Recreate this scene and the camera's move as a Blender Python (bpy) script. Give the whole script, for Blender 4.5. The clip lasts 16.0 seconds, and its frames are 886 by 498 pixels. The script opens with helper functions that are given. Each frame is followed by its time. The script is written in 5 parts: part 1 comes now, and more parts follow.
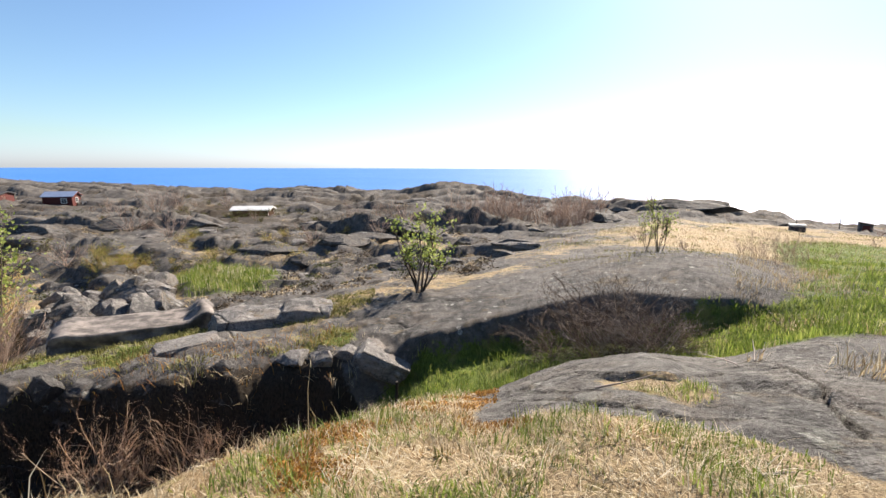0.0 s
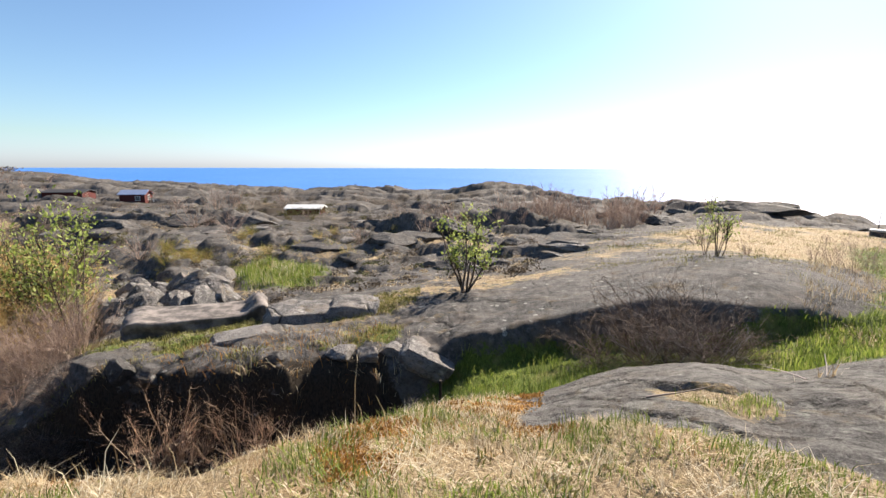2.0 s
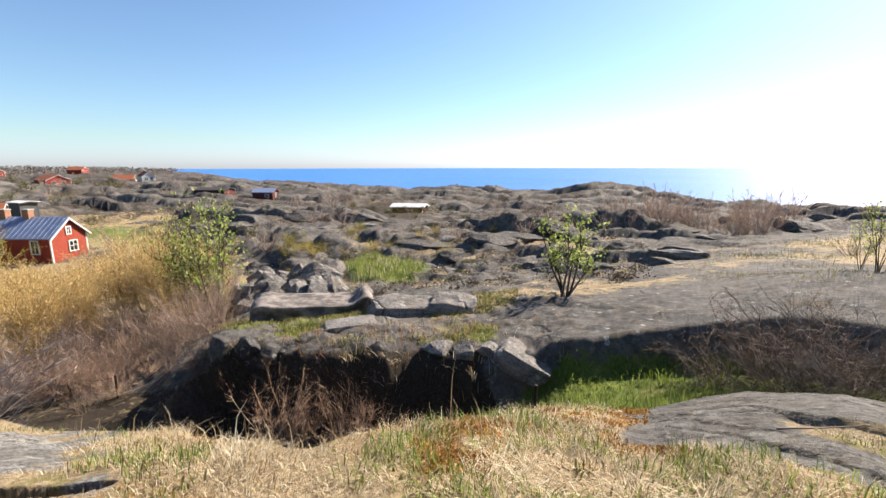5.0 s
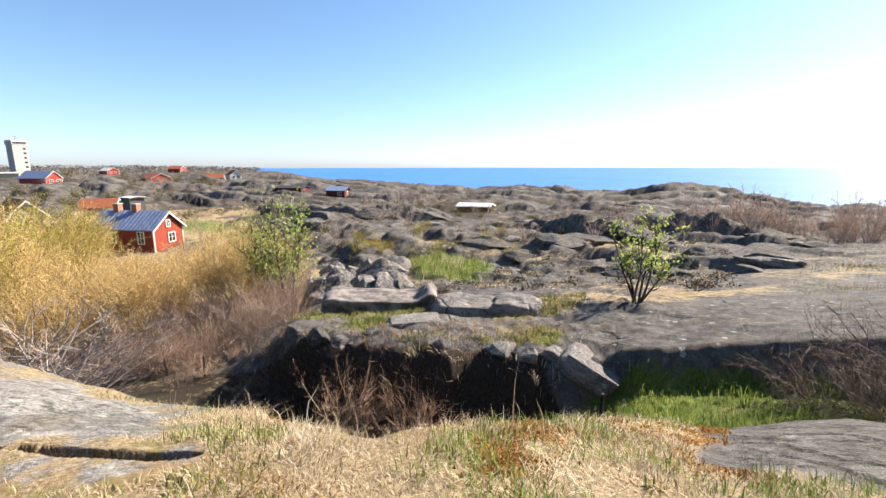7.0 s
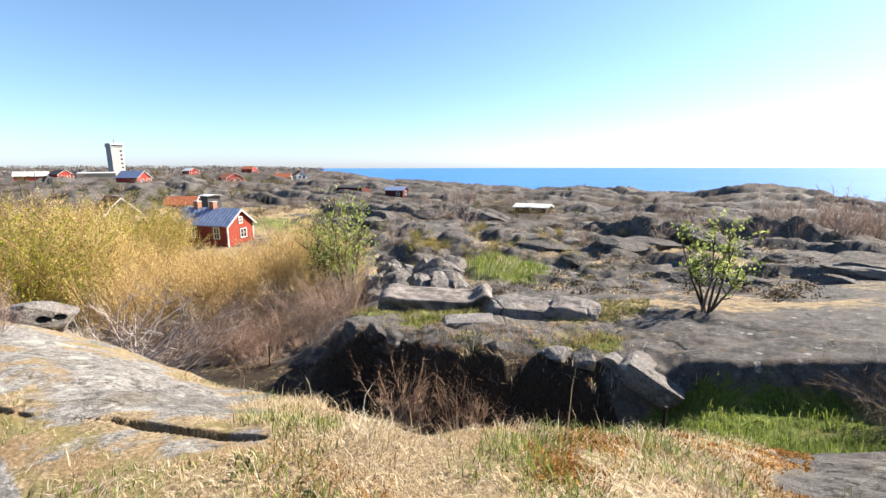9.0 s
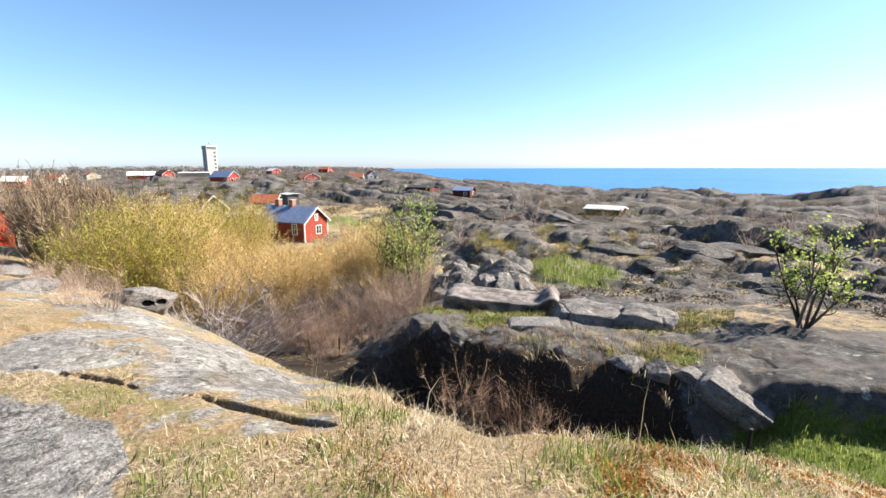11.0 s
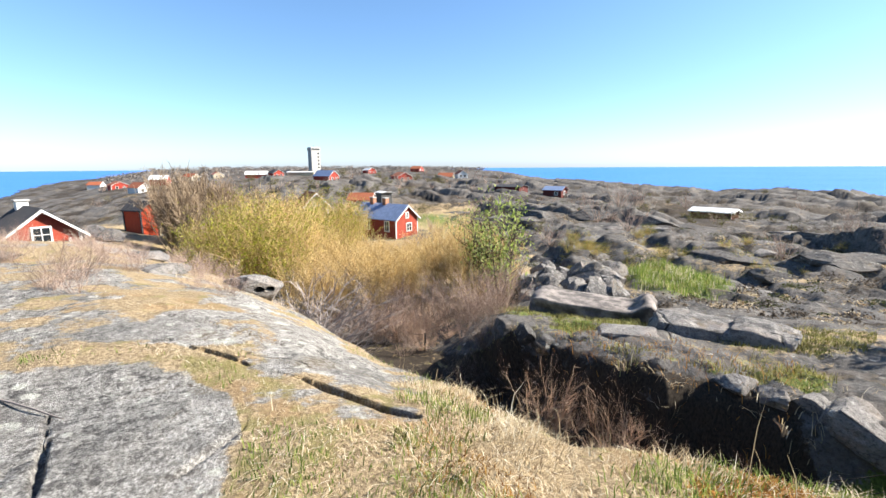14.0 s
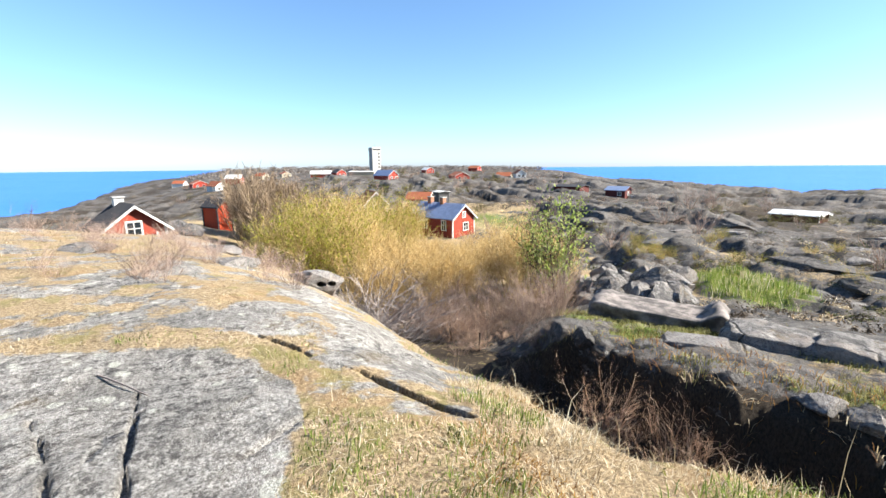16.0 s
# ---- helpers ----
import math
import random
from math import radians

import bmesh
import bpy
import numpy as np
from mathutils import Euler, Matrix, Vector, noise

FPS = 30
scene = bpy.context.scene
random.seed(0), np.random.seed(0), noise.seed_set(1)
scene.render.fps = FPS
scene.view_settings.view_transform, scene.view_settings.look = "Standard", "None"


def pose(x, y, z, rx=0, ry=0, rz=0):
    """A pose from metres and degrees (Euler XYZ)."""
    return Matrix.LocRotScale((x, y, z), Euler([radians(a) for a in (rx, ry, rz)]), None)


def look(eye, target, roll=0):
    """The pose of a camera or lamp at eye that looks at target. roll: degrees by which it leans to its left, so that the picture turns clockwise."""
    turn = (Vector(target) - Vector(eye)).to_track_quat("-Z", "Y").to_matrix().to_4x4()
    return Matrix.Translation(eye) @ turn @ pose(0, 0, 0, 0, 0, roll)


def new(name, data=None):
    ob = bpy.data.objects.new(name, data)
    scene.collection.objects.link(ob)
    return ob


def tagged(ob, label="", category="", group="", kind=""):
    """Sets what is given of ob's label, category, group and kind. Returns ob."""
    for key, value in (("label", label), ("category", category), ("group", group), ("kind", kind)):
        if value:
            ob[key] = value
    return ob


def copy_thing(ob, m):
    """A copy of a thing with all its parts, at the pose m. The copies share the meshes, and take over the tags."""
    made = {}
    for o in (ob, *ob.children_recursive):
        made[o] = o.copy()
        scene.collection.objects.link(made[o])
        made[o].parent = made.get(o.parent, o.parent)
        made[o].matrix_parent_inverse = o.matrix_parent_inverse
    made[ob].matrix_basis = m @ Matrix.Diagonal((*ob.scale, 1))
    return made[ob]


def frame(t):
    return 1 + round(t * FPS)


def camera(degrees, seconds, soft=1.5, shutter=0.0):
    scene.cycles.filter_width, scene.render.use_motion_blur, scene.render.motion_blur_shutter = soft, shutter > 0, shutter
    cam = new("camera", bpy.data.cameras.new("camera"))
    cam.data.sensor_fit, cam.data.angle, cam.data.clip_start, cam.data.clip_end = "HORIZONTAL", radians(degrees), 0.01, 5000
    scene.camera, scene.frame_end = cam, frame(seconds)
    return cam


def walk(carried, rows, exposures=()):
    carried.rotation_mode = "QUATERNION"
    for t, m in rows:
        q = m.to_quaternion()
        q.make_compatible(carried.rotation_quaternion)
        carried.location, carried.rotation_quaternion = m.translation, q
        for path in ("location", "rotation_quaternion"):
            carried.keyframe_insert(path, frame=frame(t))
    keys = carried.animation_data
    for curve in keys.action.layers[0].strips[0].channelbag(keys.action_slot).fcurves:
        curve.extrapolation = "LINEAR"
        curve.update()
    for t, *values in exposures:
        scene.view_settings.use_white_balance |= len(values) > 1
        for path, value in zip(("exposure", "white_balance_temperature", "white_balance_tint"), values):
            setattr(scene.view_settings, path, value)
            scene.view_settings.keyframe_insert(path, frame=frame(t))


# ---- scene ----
cam = camera(90.03, 16.0, soft=1.5)
EYE, ARM = 1.6, 0.085
# seconds, bearing to the left, pitch, lean to the right: a pan from one spot, the lens a little ahead of the pivot
ROWS = [
    (0.0, -0.00, -10.55, -0.22),
    (0.5, 1.68, -10.55, -0.21),
    (1.0, 3.31, -10.55, -0.18),
    (1.5, 4.44, -10.54, -0.16),
    (2.0, 6.00, -10.58, -0.18),
    (2.5, 7.75, -10.57, -0.15),
    (3.0, 10.35, -10.58, -0.14),
    (3.5, 12.27, -10.61, -0.18),
    (4.0, 14.66, -10.61, -0.05),
    (6.5, 25.06, -10.63, 0.07),
    (7.0, 27.41, -10.65, 0.08),
    (7.5, 29.11, -10.65, 0.14),
    (8.0, 30.96, -10.64, 0.15),
    (8.5, 32.66, -10.65, 0.14),
    (9.0, 34.72, -10.61, 0.14),
    (11.5, 45.53, -10.59, 0.16),
    (12.0, 47.58, -10.62, 0.17),
    (12.5, 49.26, -10.61, 0.25),
    (13.0, 51.20, -10.61, 0.30),
    (13.5, 52.88, -10.61, 0.29),
    (14.0, 54.76, -10.60, 0.36),
    (14.5, 56.70, -10.60, 0.37),
    (15.0, 58.73, -10.60, 0.42),
    (15.5, 60.71, -10.60, 0.43),
    (16.0, 62.13, -10.61, 0.49),
]


def bearing(deg, dist, z=0.0):
    """A place by its bearing (degrees to the left of the +y axis) and distance from the lookout."""
    a = radians(deg)
    return Vector((-math.sin(a) * dist, math.cos(a) * dist, z))


def aim(yaw, pitch, lean):
    at = bearing(yaw, ARM, EYE)
    return pose(*at, 0, 0, yaw) @ pose(0, 0, 0, 90 + pitch, 0, 0) @ pose(0, 0, 0, 0, 0, -lean)


walk(cam, [(t, aim(*turn)) for t, *turn in ROWS], exposures=[(0.0, 1.5, 6950, 12), (4.0, 1.5, 6950, 12), (7.0, 1.74, 6850, 12), (9.0, 1.76, 6750, 11), (12.5, 1.8, 6500, 9), (16.0, 1.92, 6400, 8)])

# ---- light ----
SUN_BEARING, SUN_HEIGHT = -34.0, 36.0
world = bpy.data.worlds.new("sky")
scene.world = world
world.use_nodes = True
wn = world.node_tree.nodes
sky = wn.new("ShaderNodeTexSky")
sky.sky_type, sky.sun_disc = "NISHITA", False
sky.sun_elevation, sky.sun_rotation = radians(SUN_HEIGHT), radians(-SUN_BEARING)
sky.air_density, sky.dust_density, sky.ozone_density = 1.0, 0.45, 3.5
wn["Background"].inputs["Strength"].default_value = 0.059
tint = wn.new("ShaderNodeMix")
tint.data_type, tint.blend_type = "RGBA", "MULTIPLY"
tint.inputs["Factor"].default_value, tint.inputs["B"].default_value = 1.0, (0.87, 1.0, 1.09, 1.0)
world.node_tree.links.new(sky.outputs[0], tint.inputs["A"])
# clear sea air: the low sky stays pale blue, never yellow
split, join = wn.new("ShaderNodeSeparateColor"), wn.new("ShaderNodeCombineColor")
world.node_tree.links.new(tint.outputs["Result"], split.inputs[0])
for channel, op, share in (("Red", "MINIMUM", 0.91), ("Blue", "MAXIMUM", 1.08)):
    part_of, pick = wn.new("ShaderNodeMath"), wn.new("ShaderNodeMath")
    part_of.operation, pick.operation = "MULTIPLY", op
    part_of.inputs[1].default_value = share
    world.node_tree.links.new(split.outputs["Green"], part_of.inputs[0])
    world.node_tree.links.new(part_of.outputs[0], pick.inputs[0])
    world.node_tree.links.new(split.outputs[channel], pick.inputs[1])
    world.node_tree.links.new(pick.outputs[0], join.inputs[channel])
world.node_tree.links.new(split.outputs["Green"], join.inputs["Green"])
world.node_tree.links.new(join.outputs[0], wn["Background"].inputs["Color"])
sun = new("sun", bpy.data.lights.new("sun", "SUN"))
sun.data.energy, sun.data.angle, sun.data.color = 5.0, radians(0.53), (1.0, 0.91, 0.80)
sun.matrix_world = look(bearing(SUN_BEARING, 60, 60 * math.tan(radians(SUN_HEIGHT))), (0, 0, 0))

# ---- materials ----


class Nodes:
    """A small builder of node materials."""

    def __init__(self, name, rough=0.8, metal=0.0, spec=0.3, laid=False):
        self.mat = bpy.data.materials.new(name)
        self.mat.use_nodes = True
        self.tree = self.mat.node_tree
        self.bsdf = self.tree.nodes["Principled BSDF"]
        self.bsdf.inputs["Roughness"].default_value = rough
        self.bsdf.inputs["Metallic"].default_value = metal
        self.bsdf.inputs["Specular IOR Level"].default_value = spec
        self.place = self.tree.nodes.new("ShaderNodeNewGeometry").outputs["Position"] if laid else self.tree.nodes.new("ShaderNodeTexCoord").outputs["Object"]

    def put(self, value, socket):
        if isinstance(value, bpy.types.NodeSocket):
            self.tree.links.new(value, socket)
        elif isinstance(value, (tuple, list)):
            socket.default_value = (*value, 1.0) if len(value) == 3 and len(socket.default_value) == 4 else value
        else:
            socket.default_value = value

    def noise(self, scale, detail=4.0, rough=0.6, at=None, distort=0.0):
        n = self.tree.nodes.new("ShaderNodeTexNoise")
        n.inputs["Scale"].default_value, n.inputs["Detail"].default_value = scale, detail
        n.inputs["Roughness"].default_value, n.inputs["Distortion"].default_value = rough, distort
        self.put(self.place if at is None else at, n.inputs["Vector"])
        return n.outputs["Fac"]

    def cells(self, scale, feature="F1", out="Distance", at=None, rand=1.0):
        n = self.tree.nodes.new("ShaderNodeTexVoronoi")
        n.feature = feature
        n.inputs["Scale"].default_value, n.inputs["Randomness"].default_value = scale, rand
        self.put(self.place if at is None else at, n.inputs["Vector"])
        return n.outputs[out]

    def stretched(self, x, y, z):
        n = self.tree.nodes.new("ShaderNodeMapping")
        n.inputs["Scale"].default_value = (x, y, z)
        self.put(self.place, n.inputs["Vector"])
        return n.outputs["Vector"]

    def warped(self, size, amount):
        """The place pushed about by a coarse noise."""
        n = self.tree.nodes.new("ShaderNodeTexNoise")
        n.inputs["Scale"].default_value, n.inputs["Detail"].default_value = size, 3
        self.put(self.place, n.inputs["Vector"])
        v = self.tree.nodes.new("ShaderNodeVectorMath")
        v.operation = "MULTIPLY_ADD"
        self.put(n.outputs["Color"], v.inputs[0]), self.put(self.place, v.inputs[2])
        v.inputs[1].default_value = (amount, amount, amount)
        return v.outputs[0]

    def ramp(self, value, lo, hi, a=0.0, b=1.0):
        n = self.tree.nodes.new("ShaderNodeMapRange")
        n.interpolation_type = "SMOOTHSTEP"
        for key, v in (("Value", value), ("From Min", lo), ("From Max", hi), ("To Min", a), ("To Max", b)):
            self.put(v, n.inputs[key])
        return n.outputs["Result"]

    def math(self, op, a, b=0.0):
        n = self.tree.nodes.new("ShaderNodeMath")
        n.operation = op
        self.put(a, n.inputs[0]), self.put(b, n.inputs[1])
        return n.outputs[0]

    def mix(self, fac, a, b):
        n = self.tree.nodes.new("ShaderNodeMix")
        n.data_type = "RGBA"
        self.put(fac, n.inputs["Factor"]), self.put(a, n.inputs["A"]), self.put(b, n.inputs["B"])
        return n.outputs["Result"]

    def attribute(self, name):
        n = self.tree.nodes.new("ShaderNodeAttribute")
        n.attribute_name = name
        s = self.tree.nodes.new("ShaderNodeSeparateColor")
        self.put(n.outputs["Color"], s.inputs[0])
        return (*s.outputs[:3], n.outputs["Alpha"])

    def island(self):
        return self.tree.nodes.new("ShaderNodeNewGeometry").outputs["Random Per Island"]

    def each(self):
        return self.tree.nodes.new("ShaderNodeObjectInfo").outputs["Random"]

    def thin(self, colour, share=0.4):
        """Lets light through, for leaves and blades."""
        glow = self.tree.nodes.new("ShaderNodeBsdfTranslucent")
        both = self.tree.nodes.new("ShaderNodeMixShader")
        both.inputs[0].default_value = share
        self.put(colour, self.bsdf.inputs["Base Color"]), self.put(colour, glow.inputs["Color"])
        self.tree.links.new(self.bsdf.outputs[0], both.inputs[1])
        self.tree.links.new(glow.outputs[0], both.inputs[2])
        self.tree.links.new(both.outputs[0], self.tree.nodes["Material Output"].inputs["Surface"])
        return self.mat

    def done(self, colour, height=None, depth=0.02, strength=0.6):
        self.put(colour, self.bsdf.inputs["Base Color"])
        if height is not None:
            b = self.tree.nodes.new("ShaderNodeBump")
            b.inputs["Strength"].default_value, b.inputs["Distance"].default_value = strength, depth
            self.put(height, b.inputs["Height"])
            self.put(b.outputs["Normal"], self.bsdf.inputs["Normal"])
        return self.mat


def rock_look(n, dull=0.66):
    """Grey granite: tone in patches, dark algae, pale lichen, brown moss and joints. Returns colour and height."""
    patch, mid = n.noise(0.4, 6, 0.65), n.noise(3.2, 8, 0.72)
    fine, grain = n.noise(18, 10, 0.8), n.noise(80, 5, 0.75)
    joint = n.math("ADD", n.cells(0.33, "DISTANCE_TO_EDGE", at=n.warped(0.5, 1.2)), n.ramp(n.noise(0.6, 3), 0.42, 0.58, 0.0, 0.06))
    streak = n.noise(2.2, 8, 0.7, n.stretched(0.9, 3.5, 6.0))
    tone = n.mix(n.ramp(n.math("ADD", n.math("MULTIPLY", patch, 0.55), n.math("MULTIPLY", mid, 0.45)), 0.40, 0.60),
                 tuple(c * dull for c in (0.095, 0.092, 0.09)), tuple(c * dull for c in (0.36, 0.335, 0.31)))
    tone = n.mix(n.ramp(fine, 0.50, 0.58, 0.0, 0.8), tone, (0.042, 0.041, 0.04))
    tone = n.mix(n.ramp(streak, 0.55, 0.66, 0.0, 0.65), tone, (0.05, 0.048, 0.046))
    tone = n.mix(n.ramp(n.noise(6.5, 8, 0.7), 0.54, 0.64, 0.0, 0.65), tone, tuple(c * dull for c in (0.50, 0.485, 0.46)))
    tone = n.mix(n.ramp(n.noise(1.1, 6, 0.7), 0.56, 0.66, 0.0, 0.6), tone, (0.12, 0.085, 0.04))
    spots = n.math("MULTIPLY", n.ramp(n.cells(2.6), 0.20, 0.15), n.ramp(n.noise(1.3, 3), 0.48, 0.56))
    tone = n.mix(n.math("MULTIPLY", n.math("MULTIPLY", spots, n.ramp(n.noise(30, 6, 0.8), 0.42, 0.52)), 0.6), tone, (0.50, 0.50, 0.45))
    tone = n.mix(n.ramp(n.noise(0.9, 7, 0.72, n.stretched(1.0, 1.3, 1.0)), 0.50, 0.60, 0.0, 0.4), tone, tuple(c * dull for c in (0.40, 0.33, 0.27)))
    tone = n.mix(n.ramp(grain, 0.52, 0.62, 0.0, 0.55), tone, tuple(c * dull for c in (0.42, 0.40, 0.38)))
    tone = n.mix(n.ramp(joint, 0.012, 0.002, 0.0, 0.85), tone, (0.02, 0.018, 0.016))
    leaf = n.math("ABSOLUTE", n.math("SUBTRACT", n.noise(1.1, 4, 0.6, n.stretched(0.55, 5.0, 7.0)), 0.5))
    split = n.math("MULTIPLY", n.ramp(leaf, 0.016, 0.004), n.ramp(n.noise(0.8, 4), 0.62, 0.72))
    tone = n.mix(n.math("MULTIPLY", split, 0.55), tone, (0.025, 0.022, 0.02))
    high = n.math("ADD", n.math("MULTIPLY", fine, 0.5), n.math("MULTIPLY", mid, 1.0))
    high = n.math("ADD", high, n.math("MULTIPLY", streak, 0.25))
    high = n.math("SUBTRACT", high, n.math("MULTIPLY", split, 0.4))
    high = n.math("ADD", high, n.ramp(joint, 0.0, 0.02, 0.0, 0.6))
    return tone, high


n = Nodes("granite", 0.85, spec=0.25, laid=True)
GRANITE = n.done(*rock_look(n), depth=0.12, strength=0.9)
# same granite with shade put into its colour, for shaded cliff and field rocks
n = Nodes("granite_painted_shade", 0.85, spec=0.2, laid=True)
SHADE_GRANITE = n.done(*rock_look(n, 0.34), depth=0.12, strength=0.9)

n = Nodes("heath_ground", 0.9, spec=0.15, laid=True)
cover = n.attribute("cover")
rock, rock_h = rock_look(n, 0.36)
cut = n.math("ABSOLUTE", n.math("SUBTRACT", n.noise(2.4, 5, 0.65, n.stretched(0.4, 3.6, 3.6)), 0.5))
cut = n.math("MULTIPLY", n.ramp(cut, 0.028, 0.008), n.ramp(n.noise(1.1, 3), 0.36, 0.48))
cut = n.math("MULTIPLY", cut, n.math("MULTIPLY", n.ramp(cover[3], 0.05, 0.2), n.ramp(cover[3], 0.55, 0.35)))
rock = n.mix(n.math("MULTIPLY", cut, 0.85), rock, (0.022, 0.02, 0.018))
rock_h = n.math("SUBTRACT", rock_h, n.math("MULTIPLY", cut, 0.7))
speck = n.noise(26, 5, 0.8, at=n.stretched(1, 1, 0.4))
broad = n.noise(1.1, 5, 0.65)
dry = n.mix(n.ramp(speck, 0.3, 0.72), (0.12, 0.08, 0.045), (0.47, 0.37, 0.225))
dry = n.mix(n.ramp(broad, 0.52, 0.64, 0.0, 0.4), dry, (0.25, 0.145, 0.06))
dry = n.mix(n.ramp(n.noise(1.9, 7, 0.7), 0.53, 0.62, 0.0, 0.7), dry, (0.19, 0.17, 0.06))
dry = n.mix(n.ramp(n.noise(5.0, 7, 0.7), 0.58, 0.68, 0.0, 0.6), dry, (0.085, 0.06, 0.04))
green = n.mix(n.ramp(speck, 0.3, 0.7), (0.04, 0.065, 0.012), (0.14, 0.18, 0.035))
green = n.mix(n.ramp(broad, 0.52, 0.66, 0.0, 0.6), green, (0.23, 0.19, 0.08))
# near-black: fallen leaves and heath, dark enough to carry painted shade too
litter_shade = n.mix(n.ramp(speck, 0.3, 0.7), (0.014, 0.012, 0.010), (0.06, 0.046, 0.032))
ragged = n.math("ADD", n.math("MULTIPLY", n.noise(3.0, 9, 0.75), 0.75), n.math("MULTIPLY", n.noise(13, 7, 0.75), 0.25))


def spread(amount):
    return n.ramp(n.math("ADD", amount, n.math("MULTIPLY", n.math("SUBTRACT", ragged, 0.5), 2.0)), 0.40, 0.60)


crust = n.math("MULTIPLY", n.math("MULTIPLY", cover[3], n.ramp(n.noise(0.9, 6, 0.7), 0.36, 0.56, 0.45, 1.0)), n.ramp(n.noise(9, 10, 0.85), 0.42, 0.53, 0.0, 0.9))
rock = n.mix(crust, rock, n.mix(n.ramp(n.noise(40, 6, 0.75), 0.4, 0.6), (0.19, 0.18, 0.165), (0.50, 0.485, 0.45)))
discs = n.math("MULTIPLY", n.ramp(n.cells(5.5, at=n.warped(6, 0.05)), 0.30, 0.25), n.ramp(n.noise(2.3, 3), 0.52, 0.58))
discs = n.math("MULTIPLY", cover[3], n.math("MAXIMUM", discs, n.math("MULTIPLY", n.ramp(n.cells(1.7, at=n.warped(5, 0.08)), 0.24, 0.20), n.ramp(n.noise(1.1, 3), 0.5, 0.55))))
discs = n.math("MULTIPLY", discs, n.ramp(n.noise(38, 6, 0.8), 0.40, 0.50, 0.25, 1.0))
rock = n.mix(n.math("MULTIPLY", discs, 0.6), rock, (0.56, 0.57, 0.49))
rock = n.mix(n.math("MULTIPLY", cover[3], n.ramp(n.noise(55, 4, 0.8), 0.56, 0.62, 0.0, 0.8)), rock, (0.05, 0.048, 0.045))
rock = n.mix(n.math("MULTIPLY", cover[3], n.ramp(n.noise(2.4, 9, 0.8), 0.53, 0.62, 0.0, 0.35)), rock, (0.52, 0.495, 0.45))
tone = n.mix(spread(cover[2]), rock, litter_shade)
tone = n.mix(spread(cover[0]), tone, dry)
tone = n.mix(spread(cover[1]), tone, green)
GROUND = n.done(tone, n.math("ADD", rock_h, n.math("MULTIPLY", speck, 0.5)), depth=0.085, strength=0.85)

n = Nodes("sea", 0.45, spec=0.22)
chop = n.noise(0.12, 6, 0.6, at=n.stretched(1, 1.6, 1))
SEA = n.done(n.mix(n.ramp(n.noise(0.004, 4), 0.35, 0.65), (0.03, 0.14, 0.42), (0.045, 0.16, 0.46)), chop, 1.2, 0.7)


def plain(name, colour, rough=0.7, metal=0.0, vary=0.25, scale=6.0, bump=0.01, grain=(1, 1, 1)):
    """A painted, wooden or metal surface with grain and worn patches."""
    n = Nodes(name, rough, metal)
    colour = tuple(0.68 * c for c in colour)
    at = n.stretched(*grain)
    dark = tuple(c * (1 - vary) for c in colour)
    pale = tuple(min(1.0, c * (1 + 0.5 * vary) + 0.02 * vary) for c in colour)
    tone = n.mix(n.ramp(n.noise(scale, 6, 0.7, at), 0.3, 0.7), dark, pale)
    return n.done(tone, n.noise(scale * 5, 4, 0.7, at), bump, 0.5)


RED_WOOD = plain("red_painted_boards", (0.34, 0.055, 0.028), 0.85, scale=3, grain=(6, 6, 0.5))
DARK_RED = plain("dark_red_boards", (0.12, 0.025, 0.02), 0.85, scale=3, grain=(6, 6, 0.5))
WHITE = plain("white_paint", (0.78, 0.77, 0.74), 0.6, vary=0.1)
BLUE_ROOF = plain("blue_grey_sheet_roof", (0.30, 0.38, 0.56), 0.4, 0.3, 0.2, 2.0)
DARK_ROOF = plain("dark_roofing", (0.045, 0.045, 0.05), 0.8, scale=3)
PALE_ROOF = plain("pale_sheet_roof", (0.85, 0.85, 0.83), 0.5, 0.2, 0.15, 1.5)
TILE_ROOF = plain("orange_clay_roof", (0.36, 0.11, 0.05), 0.85, scale=2)
CONCRETE = plain("tower_concrete", (0.46, 0.45, 0.43), 0.9, vary=0.12, scale=0.4)
BRICK = plain("chimney_brick", (0.40, 0.20, 0.12), 0.9, scale=5)
PANE = plain("window_glass", (0.02, 0.025, 0.03), 0.08, vary=0.2)
RUST = plain("rusty_iron", (0.035, 0.025, 0.02), 0.8, scale=30)

# ---- ground ----
# Landforms that ring the lookout: bearing, distance, height. Brow of the knoll, near foot of the gully, foot of the cliff, and so on outwards.
BROW = [(-60, 10, -.7), (-43, 9, -1.0), (-34, 7.2, -1.1), (-26, 7.6, -1.35), (-10.6, 6.2, -1.45), (-6, 5.6, -1.4), (6.6, 4.6, -1.0),
        (15, 3.8, -.7), (27, 3.2, -.4), (38, 3.0, -.38), (49, 4, -.68), (62.6, 6, -1.2), (69.4, 8.5, -1.6), (76, 13, -2.25),
        (84.5, 20, -2.5), (88.6, 24, -2.3), (92.5, 27, -1.9), (99, 27, -1.55), (107, 27, -.9), (125, 27, -.6)]
NEAR_FOOT = [(-60, 14, -1.3), (-45, 12, -1.3), (-36, 10, -1.8), (-26, 9.5, -2.5), (-10, 8.6, -2.75), (3, 8.3, -3.2), (15, 7, -4.2), (27, 6.2, -4.6),
             (38, 6, -4.8), (49, 8, -4.7), (62, 11, -4.0), (69, 14, -4.6), (76, 18, -5), (84.5, 27, -5.5), (92, 36, -5.2), (100, 36, -5), (120, 40, -4.5)]
